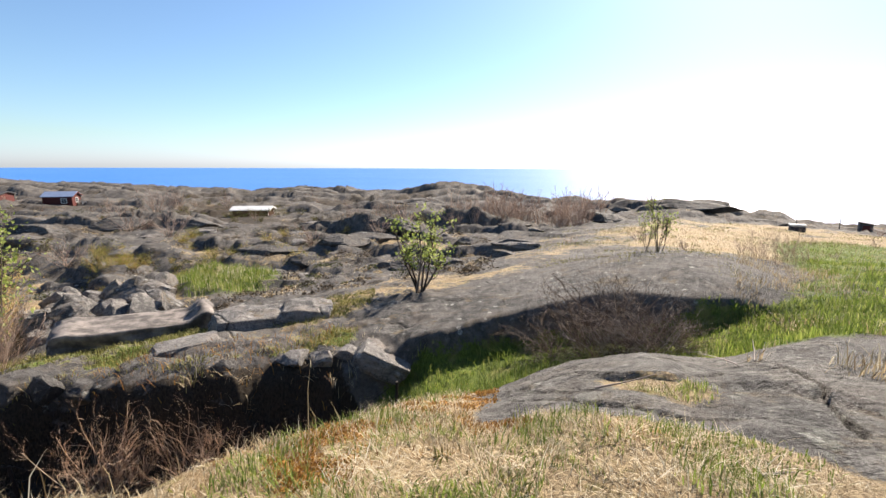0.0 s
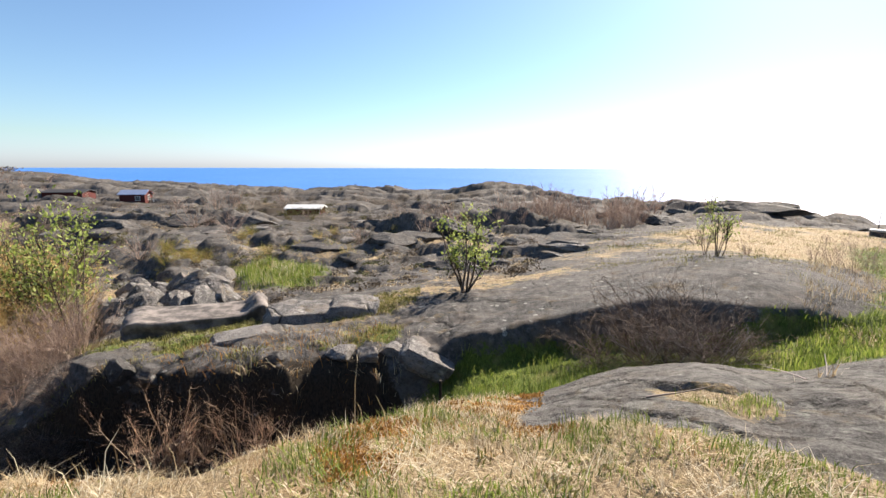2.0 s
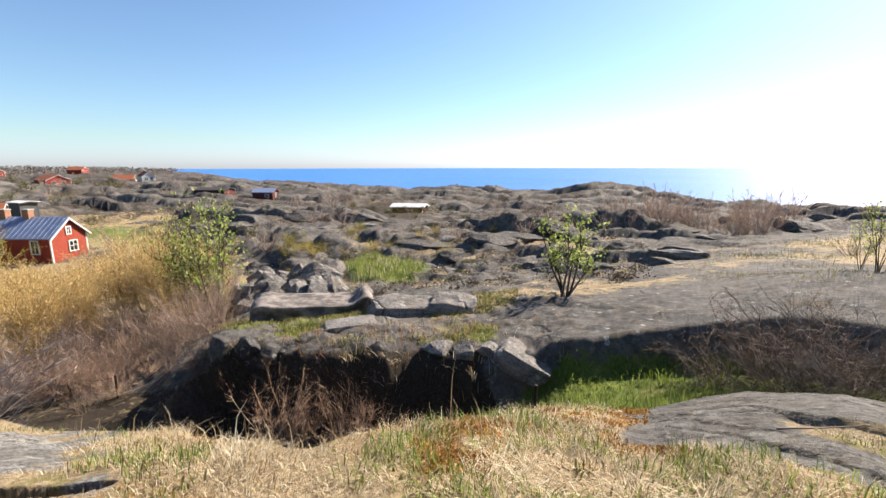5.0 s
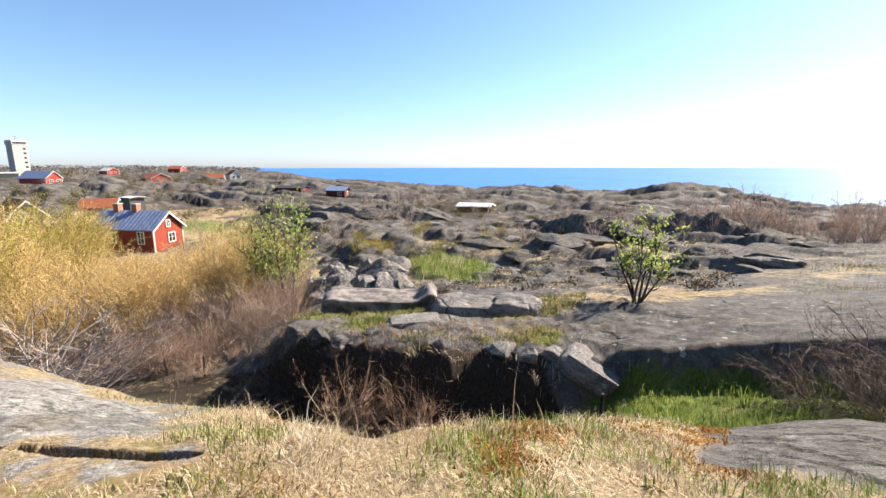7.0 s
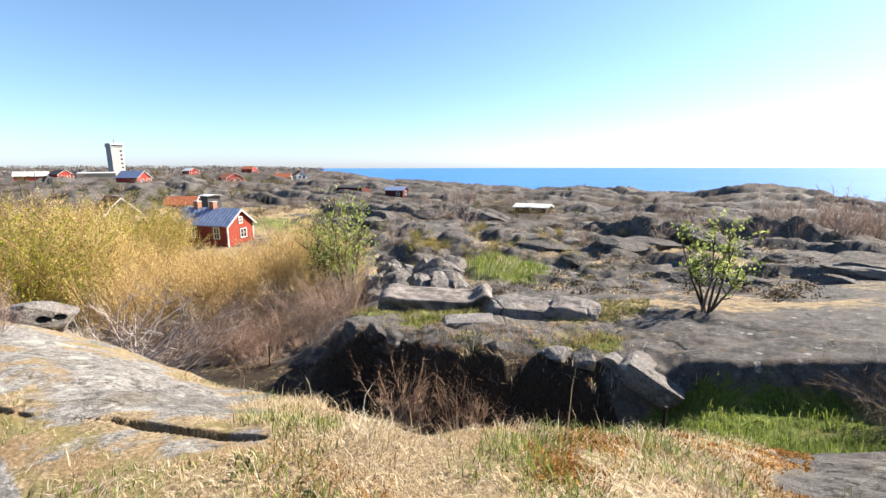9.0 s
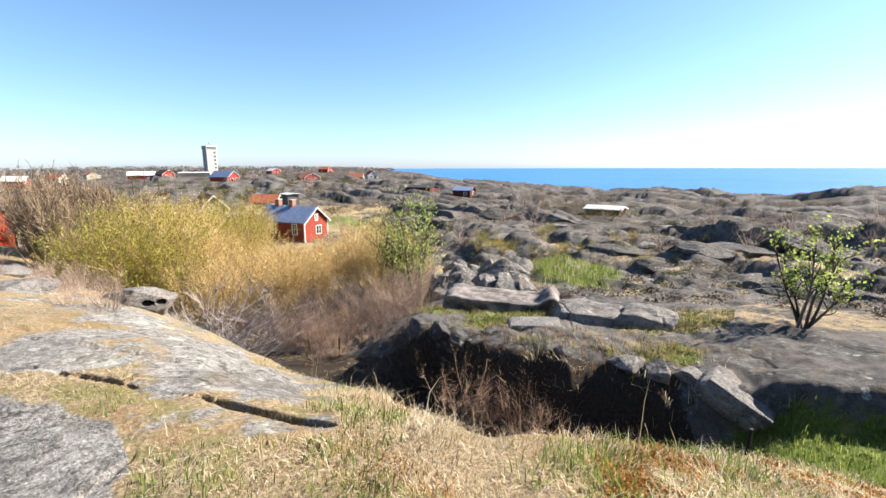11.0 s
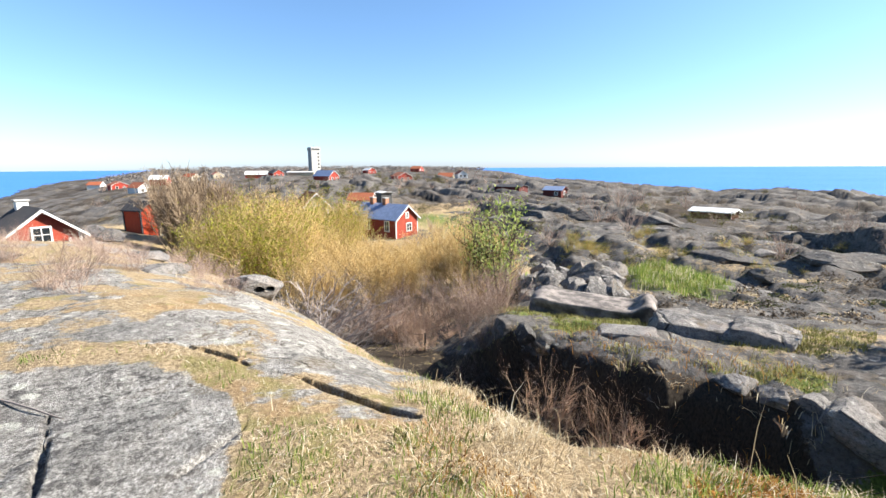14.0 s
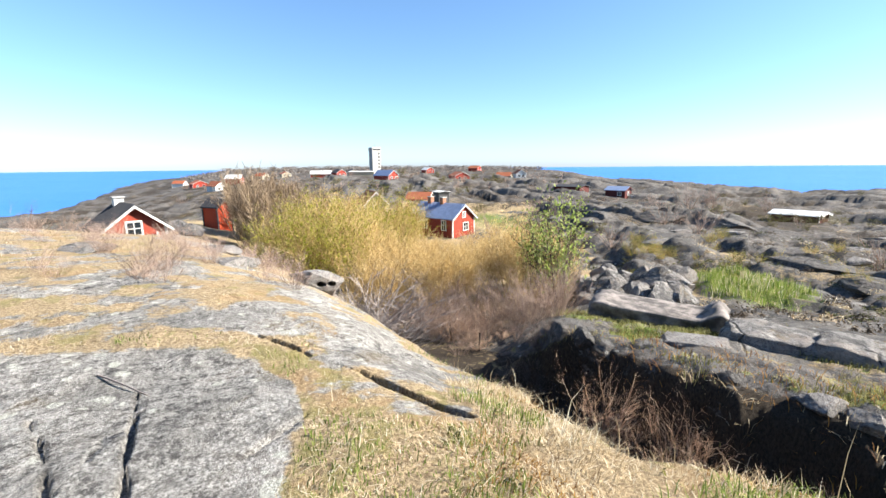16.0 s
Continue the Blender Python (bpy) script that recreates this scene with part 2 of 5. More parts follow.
CLIFF_FOOT = [(-60, 16, -1.4), (-45, 14, -1.4), (-36.6, 13, -2.0), (-29, 11.5, -2.4), (-16, 11, -2.7), (-9, 10.5, -2.9), (3, 9.5, -3.2), (14, 8.8, -4.0),
              (27, 9, -4.5), (38, 10, -4.7), (49, 12, -4.8), (56, 15, -5.0), (69, 18, -5.6), (76, 23, -6.2), (85, 32, -6.5), (92, 40, -5.4), (120, 44, -5)]
RIDGE = [(-60, 20, -1.7), (-45, 18, -1.6), (-38, 14.8, -1.7), (-36, 14.5, -1.4), (-30, 15.5, -1.17), (-22, 15.5, -1.5), (-12, 13.5, -2.15), (3, 11.6, -2.5),
         (14, 10.2, -2.72), (27, 10.4, -2.68), (37, 11.3, -2.85), (46.5, 12.6, -3.05), (49.5, 13.4, -3.95), (53, 14.4, -4.75), (56, 18, -5.2), (69, 22, -6.2), (76, 28, -6.8),
         (85, 38, -6.5), (92, 44, -5.4), (120, 50, -5)]
FACE_TOP = [(-60, 17, -1.6), (-45, 15, -1.5), (-38, 13.3, -1.75), (-36, 13.2, -1.6), (-30, 12.1, -1.5), (-22, 12.0, -1.55), (-12, 11.2, -1.95), (3, 10.0, -2.4), (14, 9.4, -2.9),
            (27, 9.7, -2.86), (37, 10.6, -3.0), (46.5, 11.9, -3.2), (49.5, 12.5, -4.0), (53, 13.4, -4.75), (56, 16, -5.1), (69, 20, -5.9), (76, 25, -6.5), (85, 35, -6.5), (92, 42, -5.4), (120, 47, -5)]
BENCH = [(-60, 30, -2.4), (-38, 25, -2.3), (-28, 24, -2.2), (-15, 22, -2.7), (0, 16, -2.9), (14, 16, -3.35), (28, 17, -3.95), (43, 17, -3.95), (49, 19, -5.0),
         (56, 25, -6.0), (69, 30, -7), (76, 38, -7.5), (85, 48, -6.4), (92, 55, -5.0), (120, 60, -5.5)]
MEADOW = [(-60, 60, -5), (-45, 50, -4), (-38, 45, -3.4), (-28, 40, -3.0), (-15, 36, -4.0), (0, 30, -4.8), (20, 29, -5.4), (26, 29, -5.1), (34, 28, -5.0),
          (45, 32, -6), (56, 50, -8.5), (62, 66, -9.2), (70, 66, -9.5), (76, 64, -8.6), (85, 66, -7.2), (92, 68, -5.4), (100, 68, -5.8), (120, 75, -8)]
FIELD = [(-60, 100, -9), (-40, 85, -7.5), (-30, 72, -4.6), (-26, 72, -4.8), (-15, 90, -6.7), (-5, 100, -6.7), (8, 95, -6.9), (18, 90, -7.4), (27, 90, -7.5), (41, 120, -7.2),
         (56, 120, -8), (70, 130, -6.5), (85, 120, -9), (92, 110, -10), (100, 120, -13), (120, 130, -14)]
SKYLINE = [(-60, 180, -16), (-40, 130, -11.3), (-24, 130, -9.2), (-15, 150, -9.4), (-8, 150, -8.6), (-4.8, 150, -7.4), (1, 160, -7.4), (7.5, 230, -13),
           (18, 230, -10.4), (23.6, 260, -13.4), (28, 280, -12.7), (34, 300, -10.8), (43, 330, -8.6), (47, 420, -4.4), (55, 500, -3.0), (70, 470, -4.3),
           (78, 520, -4.5), (88, 560, -8), (95, 500, -15.5), (99.6, 400, -18.5), (103, 275, -18.5), (125, 230, -18.5)]
FAR_LAND = [(-60, 240, -24), (-24, 200, -22), (-5, 230, -22), (7.5, 330, -24), (24, 360, -24), (34, 420, -22), (43, 560, -16), (47, 720, -8), (55, 900, -2.5),
            (62, 900, -.5), (78, 950, .2), (88, 950, -2), (91, 950, -14), (95.5, 930, -19.7), (99.6, 440, -21), (103, 295, -21), (125, 260, -22)]
SEA_LEVEL = -20.0


def ring(curve, deg):
    """Distance and height of a landform at each bearing, softly rounded between its corners."""
    c = np.array(curve)
    soft = [-1.5, -0.75, 0, 0.75, 1.5]
    return tuple(sum(np.interp(deg + s, c[:, 0], c[:, k]) for s in soft) / len(soft) for k in (1, 2))


def hashed(ix, iy, seed):
    h = (ix * 374761393 + iy * 668265263 + seed * 974711) & 0xFFFFFFFF
    h = ((h ^ (h >> 13)) * 1274126177) & 0xFFFFFFFF
    return ((h ^ (h >> 16)) & 0xFFFF) / 65535.0


def bumps(x, y, size, seed=0, octaves=3):
    """Smooth value noise, -1 to 1."""
    total, amp, norm = 0.0, 1.0, 0.0
    for o in range(octaves):
        u, v = x / size + 17.3 * o, y / size - 9.1 * o
        ix, iy = np.floor(u).astype(np.int64), np.floor(v).astype(np.int64)
        fu, fv = u - ix, v - iy
        fu, fv = fu * fu * (3 - 2 * fu), fv * fv * (3 - 2 * fv)
        a = hashed(ix, iy, seed + o) * (1 - fu) + hashed(ix + 1, iy, seed + o) * fu
        b = hashed(ix, iy + 1, seed + o) * (1 - fu) + hashed(ix + 1, iy + 1, seed + o) * fu
        total, norm, amp, size = total + amp * (2 * (a * (1 - fv) + b * fv) - 1), norm + amp, amp * 0.5, size * 0.47
    return total / norm


def smooth(v, a, b):
    t = np.clip((v - a) / (b - a), 0, 1)
    return t * t * (3 - 2 * t)


def boulders(x, y, size, seed=0):
    """Rounded humps packed side by side with clefts between them, 0 to 1."""
    u, v = x / size, y / size
    ix, iy = np.floor(u).astype(np.int64), np.floor(v).astype(np.int64)
    best = np.full(np.shape(u), 9.0)
    tall = np.zeros(np.shape(u))
    for dx in (-1, 0, 1):
        for dy in (-1, 0, 1):
            jx, jy = ix + dx, iy + dy
            d = (u - jx - hashed(jx, jy, seed)) ** 2 + (v - jy - hashed(jx, jy, seed + 1)) ** 2
            near = d < best
            best, tall = np.where(near, d, best), np.where(near, hashed(jx, jy, seed + 2), tall)
    return smooth(1 - np.sqrt(best), 0.22, 0.55) * (0.3 + 0.7 * tall)


def pchip(r, kr, kz):
    """Smooth profile through the landforms with no overshoot."""
    h, s = np.diff(kr), np.diff(kz) / np.diff(kr)
    m = np.zeros(len(kr))
    same = s[1:] * s[:-1] > 0
    w1, w2 = 2 * h[1:] + h[:-1], h[1:] + 2 * h[:-1]
    m[1:-1] = np.where(same, (w1 + w2) / (w1 / np.where(same, s[:-1], 1) + w2 / np.where(same, s[1:], 1)), 0)
    m[0], m[-1] = s[0], s[-1]
    i = np.clip(np.searchsorted(kr, r) - 1, 0, len(h) - 1)
    t = np.clip((r - kr[i]) / h[i], 0, 1)
    return ((1 + 2 * t) * (1 - t) ** 2 * kz[i] + t * (1 - t) ** 2 * h[i] * m[i]
            + t * t * (3 - 2 * t) * kz[i + 1] + t * t * (t - 1) * h[i] * m[i + 1])


RINGS = [BROW, NEAR_FOOT, CLIFF_FOOT, FACE_TOP, RIDGE, BENCH, MEADOW, FIELD, SKYLINE, FAR_LAND]


def profile(deg, r):
    """Height of the bare landforms along one bearing."""
    kr, kz = [0.0, 1.6], [0.0, -0.05]
    for curve in RINGS:
        d, z = ring(curve, deg)
        kr.append(max(float(d), kr[-1] + 0.4)), kz.append(float(z))
    kr += [kr[-1] * 1.5, 6000.0]
    kz += [-27.0, -40.0]
    return pchip(r, np.array(kr), np.array(kz))


def ledges(deg, r):
    """Broken rock steps across the heath, steep towards the lookout. Returns height and how much each place is bare step, 0 to 1."""
    if np.max(r) < 14:
        return 0.0 * r, 0.0 * r
    a = np.radians(deg)
    x, y = -np.sin(a) * r, np.cos(a) * r
    bench = ring(BENCH, deg)[0]
    grassy = smooth(-deg, 8, 22) * (1 - smooth(r, 50, 66))
    bushes = smooth(deg, 44, 54) * (1 - smooth(r, 85, 120))
    yard = np.exp(-((deg - 23) / 4) ** 2 - ((r - 80) / 16) ** 2) + np.exp(-((deg - 40) / 4) ** 2 - ((r - 115) / 22) ** 2)
    wet = np.exp(-((deg - 26.5) / 8) ** 2 - ((r - 28) / 7) ** 2)
    calm = (1 - grassy) * (1 - bushes) * (1 - 0.9 * np.clip(yard, 0, 1)) * (1 - np.clip(wet * 1.3, 0, 1))
    z, bare = 0.0, 0.0
    for pitch, rise, lo, hi, seed in ((5.0, 1.05, 1.25, 85, 301), (14.0, 2.2, 2.2, 260, 305), (34.0, 3.2, 5.0, 420, 309)):
        u = (y + 0.25 * x + 0.9 * pitch * bumps(x, y, pitch * 1.7, seed, 3) + 0.12 * pitch * bumps(x, y, pitch * 0.3, seed + 1, 3)) / pitch
        k = np.floor(u)
        f = u - k
        tall = smooth(bumps(x, y, pitch * 1.6, seed + 2, 2) + 0.3 * np.sin(k * 2.4), -0.35, 0.3)
        share = calm * tall * smooth(r, bench * lo, bench * lo * 1.4) * (1 - smooth(r, hi * 0.75, hi))
        z = z + rise * share * (smooth(f, 0.0, 0.10) * (1 - 0.75 * smooth(f, 0.16, 1.0)) - 0.35)
        bare = np.maximum(bare, share * (1 - smooth(f, 0.3, 0.6)))
    return z, bare


def weathered(deg, r):
    """Distances pushed in and out along the shaded cliff, so that it stands in ribs and hollows."""
    a = np.radians(deg)
    x, y = -np.sin(a) * r, np.cos(a) * r
    foot, top = ring(CLIFF_FOOT, deg)[0], ring(FACE_TOP, deg)[0]
    here = smooth(deg, 9, 15) * (1 - smooth(deg, 46, 52)) * smooth(r, foot - 0.9, foot - 0.2) * (1 - smooth(r, top + 0.5, top + 1.2))
    flank = smooth(-deg, -8, -4) * (1 - smooth(-deg, 32, 38)) * smooth(r, foot - 0.5, foot) * (1 - smooth(r, top + 0.3, top + 1.0))
    return r + here * (0.42 * bumps(x, y, 1.1, 401, 3) + 0.14 * bumps(x, y, 0.35, 402, 2)) + flank * (0.22 * bumps(x, y, 1.6, 403, 3))


# bearing, distance, share of the full width; then depth and half width
SPLITS = [
    ([(58.0, 3.15, 0.3), (60, 3.22, 0.9), (66, 3.5, 1.0), (71, 3.85, 1.2), (73.5, 4.05, 0.25), (75, 4.15, 0.05), (79.5, 4.5, 0.05), (82, 4.8, 0.6), (84.5, 5.1, 0.4), (86, 5.3, 0.05), (88, 5.6, 0.03)], 0.45, 0.085),
    ([(80, 3.2, 0.4), (83, 3.0, 1.0), (88, 2.8, 0.3)], 0.03, 0.08),
    ([(-34, 5.7, 0.8), (-29, 4.9, 1.0), (-22, 4.9, 0.7), (-12, 5.3, 0.6)], 0.05, 0.10),
    ([(-38, 4.1, 0.6), (-30, 3.75, 1.0), (-20, 3.9, 0.8), (-9, 4.3, 0.5)], 0.06, 0.045),
    ([(-26, 4.35, 0.5), (-18, 4.3, 1.0), (-8, 4.7, 0.6)], 0.05, 0.04),
    ([(-40, 6.0, 0.5), (-33, 6.3, 1.0), (-27, 6.4, 0.6)], 0.08, 0.07),
    ([(-46, 4.2, 1.0), (-44, 4.5, 1.0), (-41, 5.6, 0.8), (-38, 6.4, 0.5)], 0.12, 0.10),
]


# joints that run away from the lookout: distance, bearing; then depth and half width
JOINTS = [([(1.9, 101.6), (2.6, 100.8), (3.3, 99.7), (3.7, 98.9), (4.3, 98.3)], 0.07, 0.024), ([(2.0, 107.6), (3.0, 106.7), (3.5, 106.4), (4.2, 107.2)], 0.05, 0.02)]


def relief(deg, r):
    """Roughness added to the landforms: bare slabs near, cracked ridge, tumbled boulder field."""
    a = np.radians(deg)
    x, y = -np.sin(a) * r, np.cos(a) * r
    brow, foot = ring(BROW, deg)[0], ring(CLIFF_FOOT, deg)[0]
    bench = ring(BENCH, deg)[0]
    near = 0.05 * bumps(x, y, 1.3, 1) + 0.02 * bumps(x, y, 0.35, 2)
    cliff = smooth(r, brow, foot) * (1 - smooth(r, bench, bench * 1.5))
    wild = smooth(r, bench * 1.05, bench * 1.6)
    right = smooth(-deg, -8, 6) * (1 - smooth(r, 26, 60)) + smooth(-deg, 12, 24) * smooth(r, 26, 60) * (1 - smooth(r, 44, 60))
    soft = smooth(deg, 50, 60) * (1 - smooth(r, 80, 120))
    yard = np.exp(-((deg - 23) / 4) ** 2 - ((r - 80) / 16) ** 2) + np.exp(-((deg - 40) / 4) ** 2 - ((r - 115) / 22) ** 2)
    calm = (1 - 0.85 * np.maximum(right, soft)) * (1 - 0.92 * np.clip(yard, 0, 1))
    z = near + cliff * (0.14 * bumps(x, y, 1.6, 3) + 0.05 * boulders(x, y, 0.9, 5)) * calm
    jag = 1 - np.abs(bumps(x, y, 2.4, 61, 4)) * 2.2
    z = z + ledges(deg, r)[0]
    z = z + wild * calm * 0.35 * jag + cliff * calm * 0.16 * (1 - np.abs(bumps(x, y, 1.1, 62, 4)) * 2.2)
    z = z + wild * calm * (0.75 * boulders(x + 0.6 * bumps(x, y, 1.5, 31), y + 0.6 * bumps(x, y, 1.5, 32), 3.2, 7) - 0.45 + 0.5 * bumps(x, y, 9, 9))
    z = z + wild * calm * smooth(r, 34, 80) * (1.5 * boulders(x + 3 * bumps(x, y, 7, 33), y + 3 * bumps(x, y, 7, 34), 12, 11) - 1.1 + 0.9 * bumps(x, y, 30, 13))
    # split in the knoll's rock, and joints in the slabs
    for line, depth, half in SPLITS:
        c = np.array(line)
        where = (deg > c[0, 0]) & (deg < c[-1, 0])
        k = np.interp(deg, c[:, 0], c[:, 1])
        w = half * np.interp(deg, c[:, 0], c[:, 2])
        z = z - where * depth * (1 - smooth(np.abs(r - k - 0.03 * bumps(x, y, 0.3, 41)), w * 0.5, w))
    for line, depth, half in JOINTS:
        c = np.array(line)
        where = (r > c[0, 0]) & (r < c[-1, 0])
        off = np.abs(np.radians(deg - np.interp(r, c[:, 0], c[:, 1]))) * r + 0.03 * bumps(x, y, 0.25, 43)
        z = z - where * depth * (1 - smooth(off, half * 0.4, half * (0.8 + 0.5 * bumps(x, y, 0.5, 44))))
    # low steps in the slab to the right, and in the whaleback's flank
    slab = smooth(-deg, 4, 10) * smooth(r, 3.2, 3.8) * (1 - smooth(r, brow, brow * 1.05))
    z = z + slab * (0.10 * bumps(x, y, 0.9, 51, 4) + 0.08 * smooth(r + 0.5 * bumps(x, y, 1.4, 52), 4.9, 5.15) - 0.05)
    tuft = smooth(-deg, 34, 40) * smooth(r, brow, brow * 1.2) * (1 - smooth(r, 40, 60))
    z = z + tuft * (0.10 * bumps(x, y, 0.8, 57, 3) + 0.15 * bumps(x, y, 3, 58))
    left = smooth(deg, 60, 72) * (1 - smooth(r, brow, brow * 1.2))
    z = z + left * (0.07 * bumps(x, y, 2.2, 53, 4) + 0.07 * (boulders(x, y, 2.0, 55) - 0.4)) * smooth(r, 2.5, 5)
    return z


def ground_height(deg, r):
    return profile(deg, weathered(np.full(np.size(r), float(deg)), np.atleast_1d(np.asarray(r, float)))) + relief(np.full(np.size(r), float(deg)), np.atleast_1d(np.asarray(r, float)))


def on_ground(deg, r, sink=0.0):
    return bearing(deg, r, float(ground_height(deg, r)[0]) - sink)


def many_heights(deg, r):
    """Heights at many places at once, taken bearing by bearing in narrow sectors."""
    z = np.empty(len(r))
    for chunk in np.array_split(np.argsort(deg), max(1, int((deg.max() - deg.min()) / 0.5))):
        if len(chunk):
            z[chunk] = profile(float(deg[chunk].mean()), weathered(deg[chunk], r[chunk])) + relief(deg[chunk], r[chunk])
    return z


def cover_of(deg, r):
    """How much dry grass, green grass and dark leaves with painted shade lie on the rock, each 0 to 1."""
    a = np.radians(deg)
    x, y = -np.sin(a) * r, np.cos(a) * r
    n1, n2 = bumps(x, y, 5, 21), bumps(x, y, 1.5, 23)
    brow, nfoot, cfoot = (ring(c, deg)[0] for c in (BROW, NEAR_FOOT, CLIFF_FOOT))
    ridge, bench, mead = (ring(c, deg)[0] for c in (RIDGE, BENCH, MEADOW))
    on_knoll = 1 - smooth(r, brow * 0.98, brow * 1.12)
    # knoll: grass by the feet, bare slab to the right and to the left
    slab_r = smooth(-deg, 1, 8) * smooth(r + 0.25 * n2, 3.3, 3.7)
    pocket = np.exp(-((deg + 28) / 7) ** 2 - ((r - 4.6) / 0.45) ** 2)
    edge = np.interp(deg, [78, 81, 84, 87, 94, 102, 110], [0.0, 3.5, 4.1, 4.6, 5.1, 5.5, 6.1])
    slab_l = smooth(edge - r + 0.35 * n2, -0.4, 0.4) * smooth(deg + 3 * n2 - np.interp(r, [2.2, 2.7, 3.3], [85.5, 82.5, 80.5]), -3.0, 3.0)
    mixed = smooth(deg, 50, 60) * smooth(r, edge, edge + 1.2) * smooth(r, 2.7, 3.5)
    n3 = bumps(x, y, 0.55, 25)
    dry = on_knoll * np.clip(0.95 - 0.9 * slab_r * (1 - pocket) - 0.95 * slab_l - mixed * (0.42 - 0.24 * smooth(r, 6, 11) - 0.3 * n1 - 0.6 * n2 - 0.8 * n3) + 0.15 * n2, 0, 1)
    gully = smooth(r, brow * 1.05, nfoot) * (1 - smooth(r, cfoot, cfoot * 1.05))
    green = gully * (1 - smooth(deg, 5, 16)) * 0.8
    # gully leaves darkened by painted shade, which also covers the cliff face
    litter_shade = gully * smooth(deg, 5, 16) * 0.8 + smooth(deg, 10, 16) * (1 - smooth(deg, 48, 54)) * smooth(r, cfoot * 0.95, cfoot) * (1 - smooth(r, ridge * 0.92, ridge)) * (0.72 + 0.4 * n2)
    past = smooth(r, ridge * 1.02, bench)
    past_w = smooth(r, ridge * np.where(deg < 6, 1.12, 1.02), bench)
    crown = smooth(deg, 8, 14) * (1 - smooth(deg, 46, 50)) * smooth(r, ridge * 0.95, ridge * 1.0) * (1 - smooth(r, bench, bench * 1.1))
    dry, green = dry + crown * (0.42 + 0.4 * n2), green + crown * (0.40 + 0.5 * n2)
    dry = dry + past_w * (1 - smooth(r, mead * np.where(deg < -8, 0.95, 1.2), mead * np.where(deg < -8, 1.4, 2))) * np.where(deg < -8, 0.42 + 0.45 * n1 + 0.3 * n2, 0.24 + 0.45 * n1 + 0.4 * n2)
    grassy = smooth(-deg, 18, 30) * past * (1 - smooth(r, 42, 58))
    green = green + grassy * (0.30 + 0.6 * n1) * smooth(-deg, 22, 42) + (0.55 + 0.5 * n1) * smooth(-deg, 36, 40) * smooth(r, brow * 0.9, brow * 1.1) * (1 - smooth(r, 24, 40))
    dry = dry + grassy * (0.55 + 0.3 * n2)
    meadow = np.exp(-((deg - 26.5) / 6.5) ** 2 - ((r - 28) / 6) ** 2)
    green = green + meadow
    far = smooth(r, mead * 1.15, mead * 1.6)
    dry, green = dry + far * (0.2 + 0.4 * n1), green + far * (0.14 + 0.3 * bumps(x, y, 14, 27))
    litter_shade = litter_shade + far * (0.33 + 0.17 * smooth(deg, -6, 10) + 0.5 * bumps(x, y, 8, 28)) + past_w * (1 - far) * (0.28 + 0.5 * bumps(x, y, 3, 29)) * smooth(deg, -16, 0)
    soft = smooth(deg, 47.5, 53) * smooth(r, nfoot, cfoot) * (1 - smooth(r, 90, 130))
    dry, green = dry + soft * 0.4, green + soft * 0.3
    step = ledges(deg, r)[1]
    dry, green, litter_shade = dry * (1 - 0.9 * step), green * (1 - 0.9 * step), litter_shade * (1 - 0.35 * step)
    crust = on_knoll * (0.9 * smooth(deg, 40, 70) + 0.3 * smooth(-deg, 0, 10))
    return tuple(np.clip(c, 0, 1) for c in (dry, green, litter_shade, crust))


def ground_sheet():
    degs = np.concatenate([np.arange(-52, 114, 0.3), np.arange(114, 308.01, 2.0)])
    rs = np.concatenate([[0.02], np.geomspace(0.7, 40, 400), np.geomspace(40, 300, 190)[1:], np.geomspace(300, 1500, 60)[1:], [2500, 4500, 5500]])
    verts, cov = [], []
    for d in degs:
        dd = d if d < 116 else np.interp(d, [116, 300], [116, -52])
        z = profile(dd, weathered(np.full(len(rs), dd), rs)) + relief(np.full(len(rs), dd), rs)
        a = math.radians(d)
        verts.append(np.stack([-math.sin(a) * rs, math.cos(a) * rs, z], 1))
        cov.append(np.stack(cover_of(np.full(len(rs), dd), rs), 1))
    verts, cov = np.concatenate(verts), np.concatenate(cov)
    nr, nd = len(rs), len(degs)
    i, j = np.meshgrid(np.arange(nd - 1), np.arange(nr - 1), indexing="ij")
    a = (i * nr + j).ravel()
    quads = np.stack([a, a + 1, a + nr + 1, a + nr], 1)
    me = bpy.data.meshes.new("ground")
    me.vertices.add(len(verts)), me.vertices.foreach_set("co", verts.astype(np.float32).ravel())
    me.loops.add(quads.size), me.loops.foreach_set("vertex_index", quads[:, ::-1].astype(np.int32).ravel())
    me.polygons.add(len(quads)), me.polygons.foreach_set("loop_start", np.arange(0, quads.size, 4, dtype=np.int32))
    me.update(calc_edges=True)
    me.polygons.foreach_set("use_smooth", np.ones(len(quads), bool))
    layer = me.color_attributes.new("cover", "FLOAT_COLOR", "POINT")
    layer.data.foreach_set("color", cov.astype(np.float32).ravel())
    me.materials.append(GROUND)
    return tagged(new("ground", me), "bare grey granite with dry grass and heath", "ground", kind="structure")


ground_sheet()


def mesh_of(name, bm, material, smooth_faces=False):
    me = bpy.data.meshes.new(name)
    for f in bm.faces:
        f.smooth = smooth_faces
    bm.to_mesh(me)
    bm.free()
    me.materials.append(material)
    return me


def part(name, bm, material, parent=None, label="", smooth_faces=False):
    ob = new(name, mesh_of(name, bm, material, smooth_faces))
    ob.parent = parent
    return tagged(ob, label)


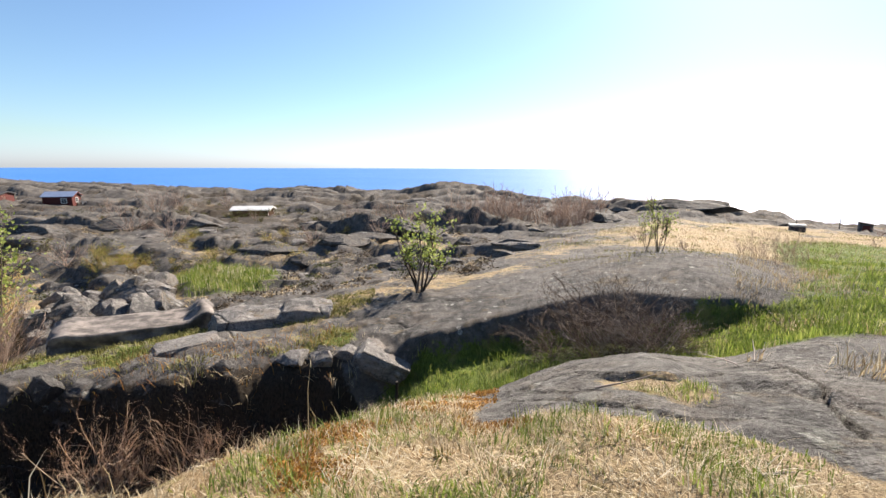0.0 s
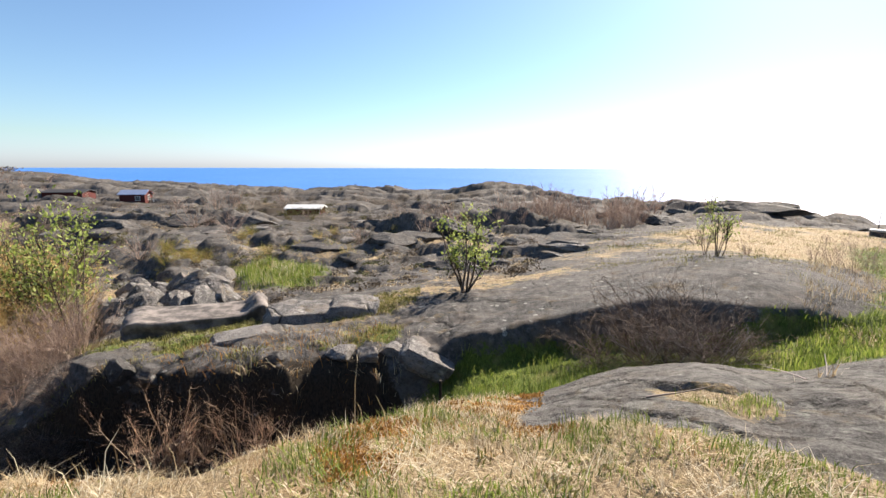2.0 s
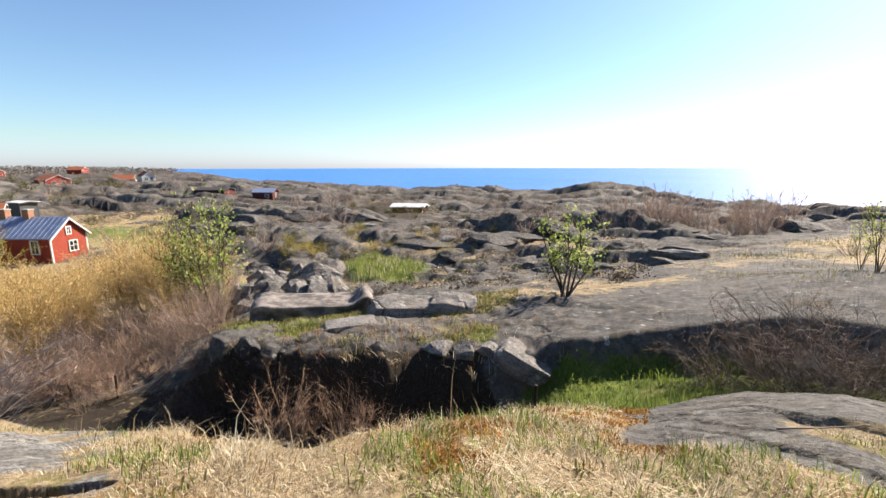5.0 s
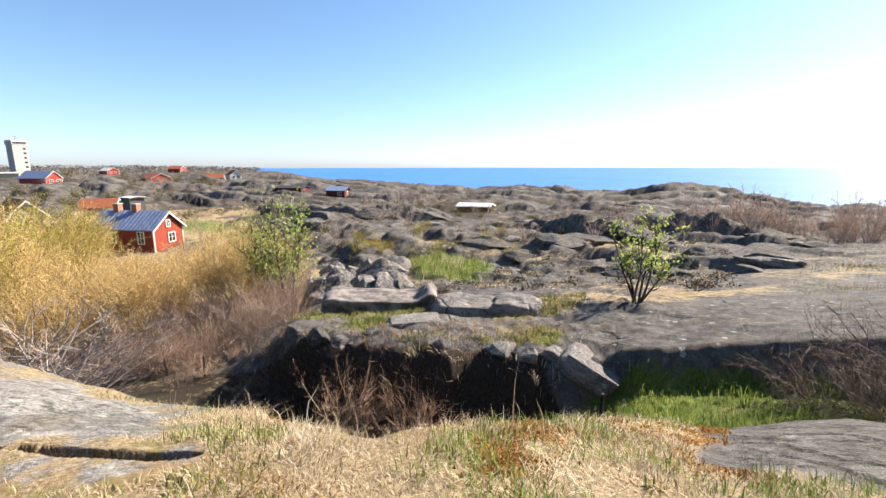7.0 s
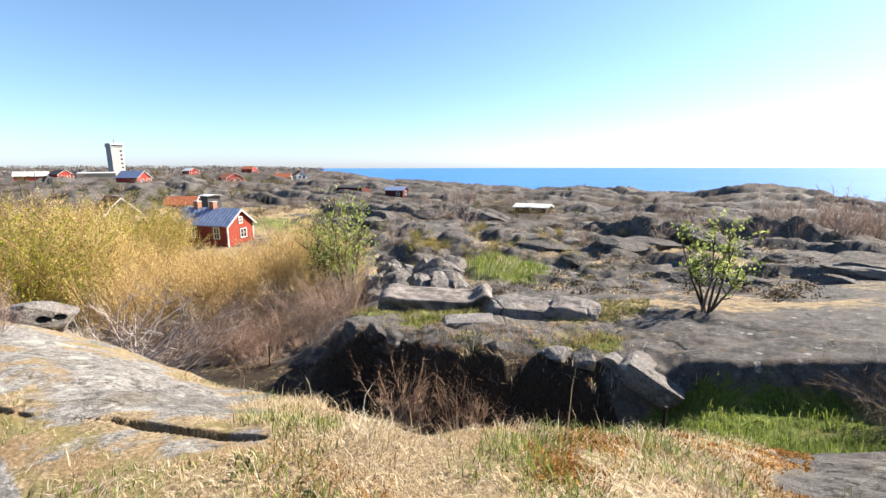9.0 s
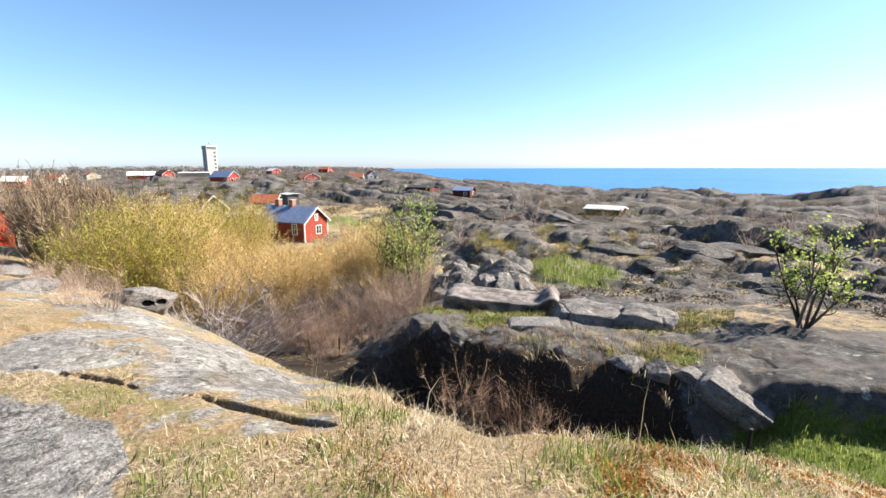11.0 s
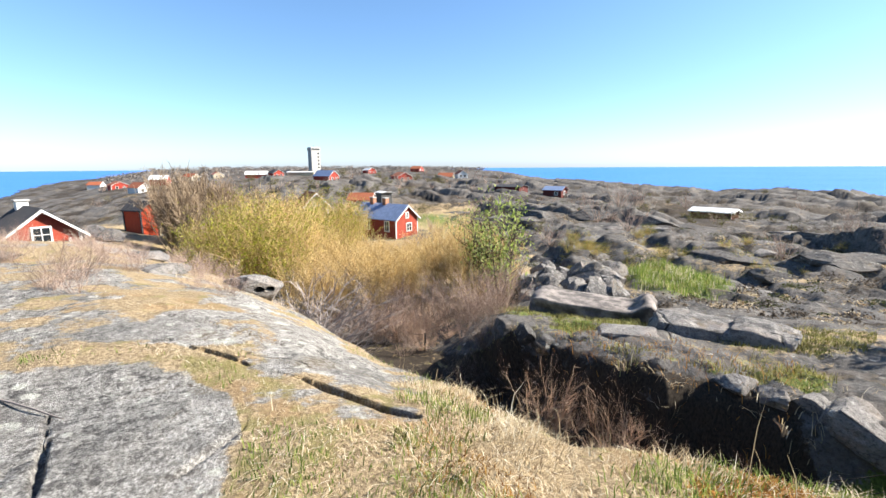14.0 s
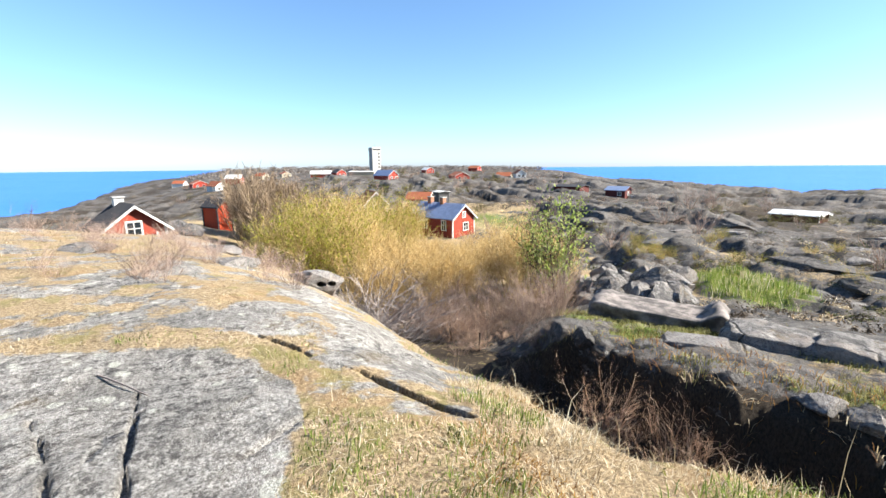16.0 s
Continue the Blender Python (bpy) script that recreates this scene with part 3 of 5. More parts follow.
def box(bm, lo, hi, bevel=0.0):
    lo, hi = Vector(lo), Vector(hi)
    got = bmesh.ops.create_cube(bm, size=1.0, matrix=Matrix.Translation((lo + hi) / 2) @ Matrix.Diagonal((*(hi - lo), 1)))
    if bevel:
        edges = {e for v in got["verts"] for e in v.link_edges}
        bmesh.ops.bevel(bm, geom=list(edges), offset=bevel, segments=1, affect="EDGES")
    return bm


def boxed(lo, hi, bevel=0.0):
    return box(bmesh.new(), lo, hi, bevel)


bm = bmesh.new()
bmesh.ops.create_circle(bm, cap_ends=True, segments=96, radius=4900, matrix=Matrix.Translation((0, 0, SEA_LEVEL)))
tagged(part("water", bm, SEA), "calm blue open sea under haze", "sea", kind="structure")

# ---- buildings ----


def slab_prism(pts, depth, at_y):
    """A flat outline in x and z, carried depth metres along y."""
    bm = bmesh.new()
    f = bm.faces.new([bm.verts.new((x, at_y, z)) for x, z in pts])
    got = bmesh.ops.extrude_face_region(bm, geom=[f])
    bmesh.ops.translate(bm, verts=[v for v in got["geom"] if isinstance(v, bmesh.types.BMVert)], vec=(0, depth, 0))
    bmesh.ops.recalc_face_normals(bm, faces=bm.faces)
    return bm


def window(parent, x, y, z, w, h, side=False, bars=1):
    """A white window set 3 cm proud of the wall, in a gable (facing -y) or a long side (facing side * x)."""
    hold = part("window", boxed((-w / 2, -0.02, -h / 2), (w / 2, 0.02, h / 2)), PANE, parent)
    hold.matrix_local = pose(x, y, z, 0, 0, 0 if not side else 90 * side)
    bm = bmesh.new()
    t = 0.12
    box(bm, (-w / 2 - t, -0.08, -h / 2 - t), (-w / 2, 0.02, h / 2 + t)), box(bm, (w / 2, -0.08, -h / 2 - t), (w / 2 + t, 0.02, h / 2 + t))
    box(bm, (-w / 2, -0.08, h / 2), (w / 2, 0.02, h / 2 + t)), box(bm, (-w / 2, -0.08, -h / 2 - t), (w / 2, 0.02, -h / 2))
    part("frame", bm, WHITE, hold)
    bm = bmesh.new()
    box(bm, (-0.03, -0.06, -h / 2), (0.03, -0.025, h / 2))
    for k in range(bars):
        zz = -h / 2 + h * (k + 1) / (bars + 1)
        box(bm, (-w / 2, -0.055, zz - 0.025), (-0.035, -0.022, zz + 0.025)), box(bm, (0.035, -0.055, zz - 0.025), (w / 2, -0.022, zz + 0.025))
    part("glazing_bar", bm, WHITE, hold)


def house(deg, r, turn, width, length, wall_h, roof_h, walls, roof, label, trim=WHITE, sink=0.25, lift=0.0, floor=None, windows=(), chimneys=(), name="house", group="", over=0.35):
    """A gabled house whose gable faces the lookout, turned by so many degrees."""
    at = on_ground(deg, r, sink)
    base = new(name)
    base.matrix_world = pose(at.x, at.y, at.z + lift if floor is None else floor, 0, 0, deg + turn)
    tagged(base, label, "house", group)
    w, l, top = width / 2, length / 2, wall_h + roof_h
    part("wall", slab_prism([(-w, -1.2), (w, -1.2), (w, wall_h), (0, top), (-w, wall_h)], length, -l), walls, base)
    slope, o = roof_h / w, over
    for side in (-1, 1):
        q = [(0, top + 0.03), ((w + o) * side, wall_h - o * slope + 0.03), ((w + o) * side, wall_h - o * slope + 0.15), (0, top + 0.15)]
        roof_ob = part("roof", slab_prism(q, length + 2 * o, -l - o), roof, base)
        if r < 80:
            run = math.hypot(w + o, (w + o) * slope)
            bm = bmesh.new()
            for k in range(int(length / 0.6) + 1):
                y = -l + 0.6 * k
                bm2 = [(0.05 * side, top + 0.15 - 0.05 * slope), ((w + o) * side, wall_h - o * slope + 0.15)]
                v = [bm.verts.new((x, y + d, z + u)) for x, z in bm2 for d in (-0.02, 0.02) for u in (0.0, 0.05)]
                for f in ((0, 1, 3, 2), (4, 6, 7, 5), (1, 5, 7, 3), (0, 4, 5, 1), (2, 3, 7, 6)):
                    bm.faces.new([v[i] for i in f])
            bmesh.ops.recalc_face_normals(bm, faces=bm.faces)
            part("standing_seam", bm, roof, roof_ob)
        q = [(0, top - 0.14), ((w + o) * side, wall_h - o * slope - 0.14), ((w + o) * side, wall_h - o * slope + 0.06), (0, top + 0.06)]
        part("bargeboard", slab_prism(q, 0.06, -l - o - 0.065), trim, base)
        for y in (-l - 0.03, l - 0.1):
            part("corner_board", boxed((side * w - 0.09, y, -1.0), (side * w + 0.09, y + 0.13, wall_h - 0.1)), trim, base)
    for kind, a, z, ww, hh in windows:
        if kind == "gable":
            window(base, a, -l - 0.02, z, ww, hh)
        else:
            side = -1 if kind == "left" else 1
            window(base, side * (w + 0.02), a, z, ww, hh, side)
    for y, size in chimneys:
        pot = part("chimney", boxed((-size / 2, y - size / 2, top - 0.5), (size / 2, y + size / 2, top + 0.9), 0.02), BRICK, base)
        part("cap", boxed((-size / 2 - 0.07, y - size / 2 - 0.07, top + 0.9), (size / 2 + 0.07, y + size / 2 + 0.07, top + 1.02), 0.02), CONCRETE, pot)
    return base


GREY_WOOD = plain("weathered_grey_boards", (0.10, 0.10, 0.10), 0.9, scale=3, grain=(8, 8, 0.5))
RED_FAR = plain("red_boards_far", (0.42, 0.05, 0.03), 0.85, scale=1, grain=(3, 3, 0.4))
BRIGHT_RED = plain("bright_red_boards", (0.55, 0.07, 0.02), 0.85, scale=2, grain=(5, 5, 0.4))
SAND = plain("cream_boards", (0.55, 0.47, 0.33), 0.8, scale=2, grain=(5, 5, 0.4))

cottage = house(62.2, 71.0, 44.5, 4.8, 9.4, 2.7, 1.9, RED_WOOD, BLUE_ROOF, "red wooden cottage with blue-grey sheet metal roof", floor=-8.85,
                windows=[("gable", 0, 3.15, 0.5, 0.75), ("gable", 0.4, 1.3, 1.0, 1.1), ("left", -2.8, 1.5, 0.8, 1.4), ("left", 1.5, 1.4, 0.9, 1.2)],
                chimneys=[(-0.2, 0.75), (2.6, 0.75)])
part("porch_roof", slab_prism([(-4.4, 1.75), (-2.45, 2.2), (-2.45, 2.32), (-4.4, 1.87)], 3.0, 0.6), PALE_ROOF, cottage, "pale sheet porch roof")
for y in (0.7, 3.4):
    part("porch_post", boxed((-4.3, y, -1.0), (-4.16, y + 0.14, 1.8)), WHITE, cottage)

hill = house(97.7, 44.0, 11.5, 4.1, 5.0, 2.2, 1.64, RED_WOOD, DARK_ROOF, "red cottage with white bargeboards beyond the crest", floor=-5.05,
             windows=[("gable", -0.1, 2.1, 0.9, 0.95), ("left", 0, 1.2, 0.9, 1.0)], over=0.45)
at_top = 2.2 + 1.64
pot = part("chimney", boxed((-0.45, 1.2, at_top - 0.3), (0.25, 1.9, at_top + 0.45), 0.02), WHITE, hill, "white plastered chimney")
part("cap", boxed((-0.55, 1.1, at_top + 0.45), (0.35, 2.0, at_top + 0.57), 0.02), CONCRETE, pot)
for x in (1.5, 2.15):
    part("porch_post", boxed((x - 0.2, -2.8, -0.6), (x - 0.06, -2.66, 1.75)), WHITE, hill)

house(89.1, 62, 38, 2.0, 2.6, 2.4, 0.85, BRIGHT_RED, DARK_ROOF, "tall narrow red shed with black roof", trim=DARK_ROOF, floor=-5.5, over=0.2)
cabin = house(40.6, 135, 68, 4.5, 5.5, 2.3, 0.9, DARK_RED, BLUE_ROOF, "dark red cabin with grey sheet roof among boulders", trim=DARK_RED, floor=-7.7,
              windows=[("left", -1.2, 1.3, 0.9, 0.9), ("gable", 0, 1.4, 0.9, 1.0)])
part("terrace", boxed((-2, -7.5, -1.2), (2.0, -2.85, 0.0)), DARK_RED, cabin, "dark timber terrace")
for k in range(5):
    part("baluster", boxed((-2.0, -7.4 + 0.7 * k, 0.004), (-1.9, -7.3 + 0.7 * k, 0.9)), WHITE, cabin)
part("handrail", boxed((-2.06, -7.5, 0.904), (-1.84, -4.2, 1.0)), WHITE, cabin)
# made-up cabin, added in place of a dark humped rock
house(46.0, 150, 60, 6, 9, 2.0, 0.6, DARK_RED, DARK_ROOF, "low dark cabin added where a dark rock stands", trim=DARK_ROOF, sink=0.2)

long_shed = house(23.2, 92, 74, 4.4, 6.5, 0.9, 0.5, DARK_RED, PALE_ROOF, "low shed under a pale sheet roof", trim=PALE_ROOF, floor=-7.45, name="shed")
house(62.3, 105, 30, 2.6, 2.6, 2.0, 0.15, GREY_WOOD, PALE_ROOF, "small dark hut with flat pale roof", trim=GREY_WOOD, sink=0.0, lift=0.9, name="hut")
house(65.0, 118, 70, 5, 6, 2.4, 1.6, BRIGHT_RED, TILE_ROOF, "house with orange clay tile roof", sink=0.3, lift=-1.7)
house(71.2, 80, 14, 3.9, 6, 3.2, 1.9, SAND, TILE_ROOF, "cream house with white gable trim among bushes", sink=0.0, lift=1.3, windows=[("gable", 0, 2.4, 1.0, 1.0)])
house(69.3, 235, 40, 6.5, 12, 3.0, 2.6, RED_FAR, BLUE_ROOF, "red house with white windows near the tower", sink=0.0, windows=[("gable", -1.2, 1.6, 1.3, 1.4), ("gable", 1.6, 1.6, 1.3, 1.4)])
house(72.2, 330, 80, 9, 18, 3.0, 0.5, SAND, PALE_ROOF, "long pale flat-roofed building", sink=0.0)
# village houses scattered over the island
VILLAGE = [(60.0, 265, 20, 9, 12, TILE_ROOF), (54.3, 285, 75, 7, 9, TILE_ROOF), (52.4, 280, 15, 6, 9, TILE_ROOF), (75.1, 320, 25, 7, 9, DARK_ROOF), (77.2, 330, 80, 7, 14, PALE_ROOF),
           (81.4, 420, 15, 8, 9, TILE_ROOF), (88.9, 250, 30, 6, 8, TILE_ROOF), (90.7, 330, 10, 9, 12, TILE_ROOF), (87.0, 300, 70, 6, 9, PALE_ROOF), (84.0, 360, 40, 7, 9, TILE_ROOF),
           (92.5, 420, 60, 7, 9, TILE_ROOF), (64.0, 420, 30, 8, 10, PALE_ROOF), (58.0, 430, 60, 8, 10, TILE_ROOF), (73.5, 400, 20, 8, 10, DARK_ROOF)]
for k, (d, r, turn, w, l, roof) in enumerate(VILLAGE):
    walls = (RED_FAR, SAND, WHITE, RED_FAR)[k % 4]
    house(d, r, turn, w, l, 3.0, 2.2, walls, roof, "small gabled village house on the rocky island", sink=0.2, group="village houses",
          windows=[("gable", -w * 0.2, 1.7, 1.2, 1.3), ("gable", w * 0.2, 1.7, 1.2, 1.3)])


def pilot_tower(deg, r):
    base = new("lookout_tower")
    at = on_ground(deg, r, 0.5)
    base.matrix_world = pose(*at, 0, 0, deg + 32)
    tagged(base, "tall pale concrete lookout tower with small windows", "tower")
    part("shaft", boxed((-5.0, -3.2, 0), (5.0, 3.2, 23.5), 0.15), CONCRETE, base)
    part("crown", boxed((-5.3, -3.5, 23.5), (5.3, 3.5, 26.3), 0.12), CONCRETE, base)
    part("parapet", boxed((-5.0, -3.2, 26.3), (5.0, 3.2, 26.9), 0.05), PALE_ROOF, base)
    part("aerial", boxed((-0.1, -0.1, 26.9), (0.1, 0.1, 30.0)), DARK_ROOF, base)
    for k in range(6):
        part("window", boxed((1.9, -3.28, 3.0 + 3.4 * k), (3.7, -3.15, 4.4 + 3.4 * k)), PANE, base)
    part("window", boxed((-4.5, -3.58, 24.3), (4.5, -3.45, 25.5)), PANE, base, "band of lookout windows")


pilot_tower(70.6, 470)


def outhouse(deg, r):
    base = new("outhouse")
    base.matrix_world = pose(*on_ground(deg, r, 0.05), 0, 0, deg + 10)
    tagged(base, "small grey outhouse with a slanting roof", "hut")
    part("wall", slab_prism([(-0.6, -0.5), (0.6, -0.5), (0.6, 1.85), (-0.6, 2.05)], 1.3, -0.65), GREY_WOOD, base)
    part("roof", slab_prism([(-0.75, 2.09), (0.8, 1.83), (0.8, 1.9), (-0.75, 2.16)], 1.6, -0.8), DARK_ROOF, base)
    part("door", boxed((-0.35, -0.7, 0.05), (0.35, -0.655, 1.75)), DARK_RED, base)


outhouse(-43.8, 74)


def pole(deg, r, high):
    base = new("utility_pole")
    base.matrix_world = pose(*on_ground(deg, r, 0.3), 0, 0, deg)
    tagged(base, "weathered wooden utility pole with a crossarm", "pole", "village poles")
    bm = bmesh.new()
    bmesh.ops.create_cone(bm, cap_ends=True, segments=8, radius1=0.16, radius2=0.11, depth=high, matrix=Matrix.Translation((0, 0, high / 2)))
    part("post", bm, GREY_WOOD, base)
    part("crossarm", boxed((-0.9, -0.18, high - 0.6), (0.9, -0.06, high - 0.48)), GREY_WOOD, base)


for d, r, h in ((78.1, 170, 6.4), (75.8, 180, 6.0), (77.0, 230, 7.0)):
    pole(d, r, h)

# ---- rocks ----


def rock_bm(seed, cuts=3, flat=0.5):
    """A boulder: a block broken along many planes, with a rough skin."""
    rng = random.Random(seed)
    bm = bmesh.new()
    bmesh.ops.create_icosphere(bm, subdivisions=cuts, radius=1.0)
    planes = []
    for _ in range(16):
        v = Vector((rng.uniform(-1, 1), rng.uniform(-1, 1), rng.uniform(-0.7, 1))).normalized()
        planes.append((v, rng.uniform(flat, 0.85)))
    off = Vector((seed * 3.7, seed * 1.3, 0))
    for v in bm.verts:
        p = v.co.copy() * (1.05 + 0.25 * noise.noise(v.co * 1.3 + off))
        for q, d in planes:
            over = p.dot(q) - d
            if over > 0:
                p -= q * over
        rough = 0.07 * abs(noise.noise(p * 3 + off)) + 0.05 * noise.noise(p * 6 + off) + 0.03 * noise.noise(p * 13 + off)
        v.co = p * (1 + rough)
    return bm


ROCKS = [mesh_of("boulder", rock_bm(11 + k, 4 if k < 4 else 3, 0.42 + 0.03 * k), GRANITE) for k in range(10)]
# boulders in the granite that carries painted shade
SHADE_ROCKS = [mesh_of("boulder", rock_bm(31 + k, 4, 0.42 + 0.03 * k), SHADE_GRANITE) for k in range(4)]
PALE_GRANITE = Nodes("pale_smooth_granite", 0.8, spec=0.25, laid=True)
tone = PALE_GRANITE.mix(PALE_GRANITE.ramp(PALE_GRANITE.noise(2.5, 6), 0.35, 0.7), (0.075, 0.068, 0.063), (0.25, 0.22, 0.20))
PALE_GRANITE = PALE_GRANITE.done(tone, PALE_GRANITE.noise(14, 6, 0.7, PALE_GRANITE.stretched(0.3, 1, 3)), 0.05, 0.6)


def boulder(deg, r, size, k, turn=0.0, lift=0.0, tilt=0.0, label="grey granite boulder lying in the heath", group="boulders", stock=ROCKS):
    ob = new("boulder", stock[k % len(stock)])
    at = on_ground(deg, r)
    ob.matrix_world = pose(at.x, at.y, at.z + size[2] * 0.35 + lift, tilt, 0, deg + turn) @ Matrix.Diagonal((*size, 1))
    return tagged(ob, label, "boulder", group)


def couch_rock(deg, r):
    """A long smooth rock with a raised pointed end, a flat ribbed top and a lower lump at the other end."""
    bm = bmesh.new()
    bmesh.ops.create_cube(bm, size=2.0)
    bmesh.ops.subdivide_edges(bm, edges=bm.edges, cuts=22, use_grid_fill=True)
    for v in bm.verts:
        p = v.co.lerp(v.co.normalized() * 1.25, 0.13)
        u = p.x
        peak = 0.52 * max(0.0, 1 - abs(u - 0.86) / 0.24) + 0.12 * math.exp(-((u + 0.82) / 0.12) ** 2)
        z = p.z * (0.50 - 0.03 * u)
        if p.z > 0:
            z += peak * p.z * (1 - 0.35 * abs(p.y)) + 0.012 * math.sin(26 * p.y) * (abs(u) < 0.7)
        v.co = Vector((u * 1.95 + 0.1 * noise.noise(p * 2), p.y * 0.85 + 0.12 * noise.noise(p * 1.7) + (0.16 * (1 - p.z) if p.y < -0.5 else 0.0), z + 0.04 * noise.noise(p * 3)))
    ob = part("boulder", bm, PALE_GRANITE, smooth_faces=True)
    at = on_ground(deg, r)
    ob.matrix_world = pose(at.x, at.y, at.z + 0.05, 0, 2, deg - 3)
    tagged(ob, "long smooth pale rock with a raised pointed end", "boulder")


def slab_rock(deg, r, size, seed, sink, tip=0.0, turn=0.0, label="", material=None):
    """A long flat-topped block with rounded shoulders, ribbed along its bedding."""
    bm = bmesh.new()
    bmesh.ops.create_cube(bm, size=2.0)
    bmesh.ops.subdivide_edges(bm, edges=bm.edges, cuts=20, use_grid_fill=True)
    off = Vector((seed * 5.1, seed * 2.3, 0))
    for v in bm.verts:
        p = v.co.lerp(v.co.normalized() * 1.3, 0.32)
        slope = 0.10 * noise.noise(Vector((p.x * 1.2, p.y, 0)) + off)
        rib = 0.05 * abs(noise.noise(Vector((p.x * 1.5, p.y * 7, p.z * 7)) + off))
        skin = 0.07 * noise.noise(p * 2.2 + off) + 0.03 * noise.noise(p * 7 + off)
        v.co = Vector((p.x * (1 + skin) + 0.10 * p.z, p.y * (1 + skin - rib), p.z * (1 + skin - rib) + slope))
    ob = part("boulder", bm, material or GRANITE, smooth_faces=True)
    at = on_ground(deg, r)
    ob.matrix_world = pose(at.x, at.y, at.z - sink, 0, tip, deg + turn) @ Matrix.Diagonal((*size, 1))
    return tagged(ob, label, "boulder", "ridge rocks")


couch_rock(35.6, 15.2)
RIDGE_TAG = "flat-topped cracked grey rock on the ridge"
slab_rock(24.6, 13.7, (0.98, 0.75, 0.5), 1, 0.08, 2, 6, RIDGE_TAG)
slab_rock(17.9, 13.7, (0.72, 0.7, 0.54), 2, 0.06, 4, -8, RIDGE_TAG)
slab_rock(31.5, 12.2, (0.7, 0.4, 0.12), 3, 0.03, -2, 4, "low pale ledge of rock in the ridge turf")
# the end rock has shade painted into its colour
slab_rock(45.4, 12.5, (0.5, 0.45, 0.4), 4, 0.22, 6, 20, "bluish grey rock at the ridge's end", SHADE_GRANITE)
slab_rock(8.2, 9.75, (0.6, 0.45, 0.24), 5, 0.26, 26, -8, "wedge of pale rock beside the fence")
# rim rocks beyond bearing 25 wear the granite with painted shade
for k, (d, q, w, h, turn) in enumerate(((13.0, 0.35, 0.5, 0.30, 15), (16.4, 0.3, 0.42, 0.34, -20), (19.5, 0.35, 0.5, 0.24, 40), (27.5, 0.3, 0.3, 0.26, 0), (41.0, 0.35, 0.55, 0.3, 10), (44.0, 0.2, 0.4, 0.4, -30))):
    boulder(d, float(ring(FACE_TOP, d)[0]) + q, (w, w * 0.8, h), k, turn, -0.16, 8, label="cracked grey rock at the cliff's rim", group="ridge rocks", stock=SHADE_ROCKS if d > 25 else ROCKS)
rng = random.Random(5)
for k in range(58):
    d, r = rng.uniform(33.0, 45.0), rng.uniform(19.5, 27)
    s = rng.uniform(0.4, 0.85)
    boulder(d, r, (s * rng.uniform(0.8, 1.4), s, s * rng.uniform(0.8, 1.2)), k, rng.uniform(0, 360), 0.1, rng.uniform(-15, 15), label="rounded grey boulder in a tumbled heap", group="boulder heap")
BIG = [(17.6, 34, 1.5, 0.8), (30, 58, 3.4, 1.5), (6.0, 44, 2.6, 1.3), (9.8, 40, 2.6, 1.1), (-3.4, 37, 1.6, 0.9), (-30, 70, 4.6, 1.1), (-20, 56, 3.4, 1.2), (22, 37, 2.2, 0.9), (13, 38, 2.4, 1.0),
       (36, 62, 3.6, 1.5), (43, 60, 3.2, 1.3), (25, 62, 3.6, 1.5), (4, 62, 4, 1.6), (-36, 72, 3.5, 0.8), (-10, 30, 1.5, 0.5), (0, 27, 1.6, 0.6), (4, 24, 1.7, 0.7), (-44, 78, 3, 0.7), (14, 55, 3, 1.3)]
# outcrops all take the colour with shade painted in
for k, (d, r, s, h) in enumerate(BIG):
    boulder(d, r, (s * 1.25, s * 0.8, h * 0.8), k, 25 * math.sin(5 * k), -0.1 * h, 0, label="broad granite outcrop of the rock field, darkened by painted shade", group="outcrops", stock=SHADE_ROCKS)
# two of three loose boulders carry painted shade
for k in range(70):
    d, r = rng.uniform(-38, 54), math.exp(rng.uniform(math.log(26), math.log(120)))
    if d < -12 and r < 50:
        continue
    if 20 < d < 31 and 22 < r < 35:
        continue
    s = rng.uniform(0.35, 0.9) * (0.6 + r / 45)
    boulder(d, r, (s * rng.uniform(1.2, 2.4), s, s * rng.uniform(0.3, 0.6)), k, rng.uniform(-25, 25), -0.2 * s, rng.uniform(-12, 12), stock=SHADE_ROCKS if k % 3 else ROCKS)
# the hollowed rock on the knoll's flank, and stones in the turf
hollowed = rock_bm(52, 5, 0.5)
for v in hollowed.verts:
    for x, z, wide in ((0.12, 0.10, 0.13), (0.40, 0.06, 0.11)):
        if v.co.y < 0:
            v.co.y += 0.75 * (1 - smooth(math.hypot(v.co.x - x, (v.co.z - z) * 0.8), wide * 0.6, wide))
HOLLOWED = [mesh_of("boulder", hollowed, GRANITE)]
boulder(78.2, 11.4, (0.85, 0.6, 0.44), 0, -8, -0.02, label="low rock with dark hollows on the hillside", group="hillside rocks", stock=HOLLOWED)
for d, r, s, h in ((89.5, 16, 0.9, 0.2), (88, 12, 0.7, 0.18), (101, 15, 0.9, 0.2), (91.6, 52, 1.5, 1.0), (93, 56, 2.0, 1.0)):
    boulder(d, r, (s, s * 0.7, h), int(r), r * 31, -0.05, label="pale weathered rock breaking through dry turf", group="hillside rocks")

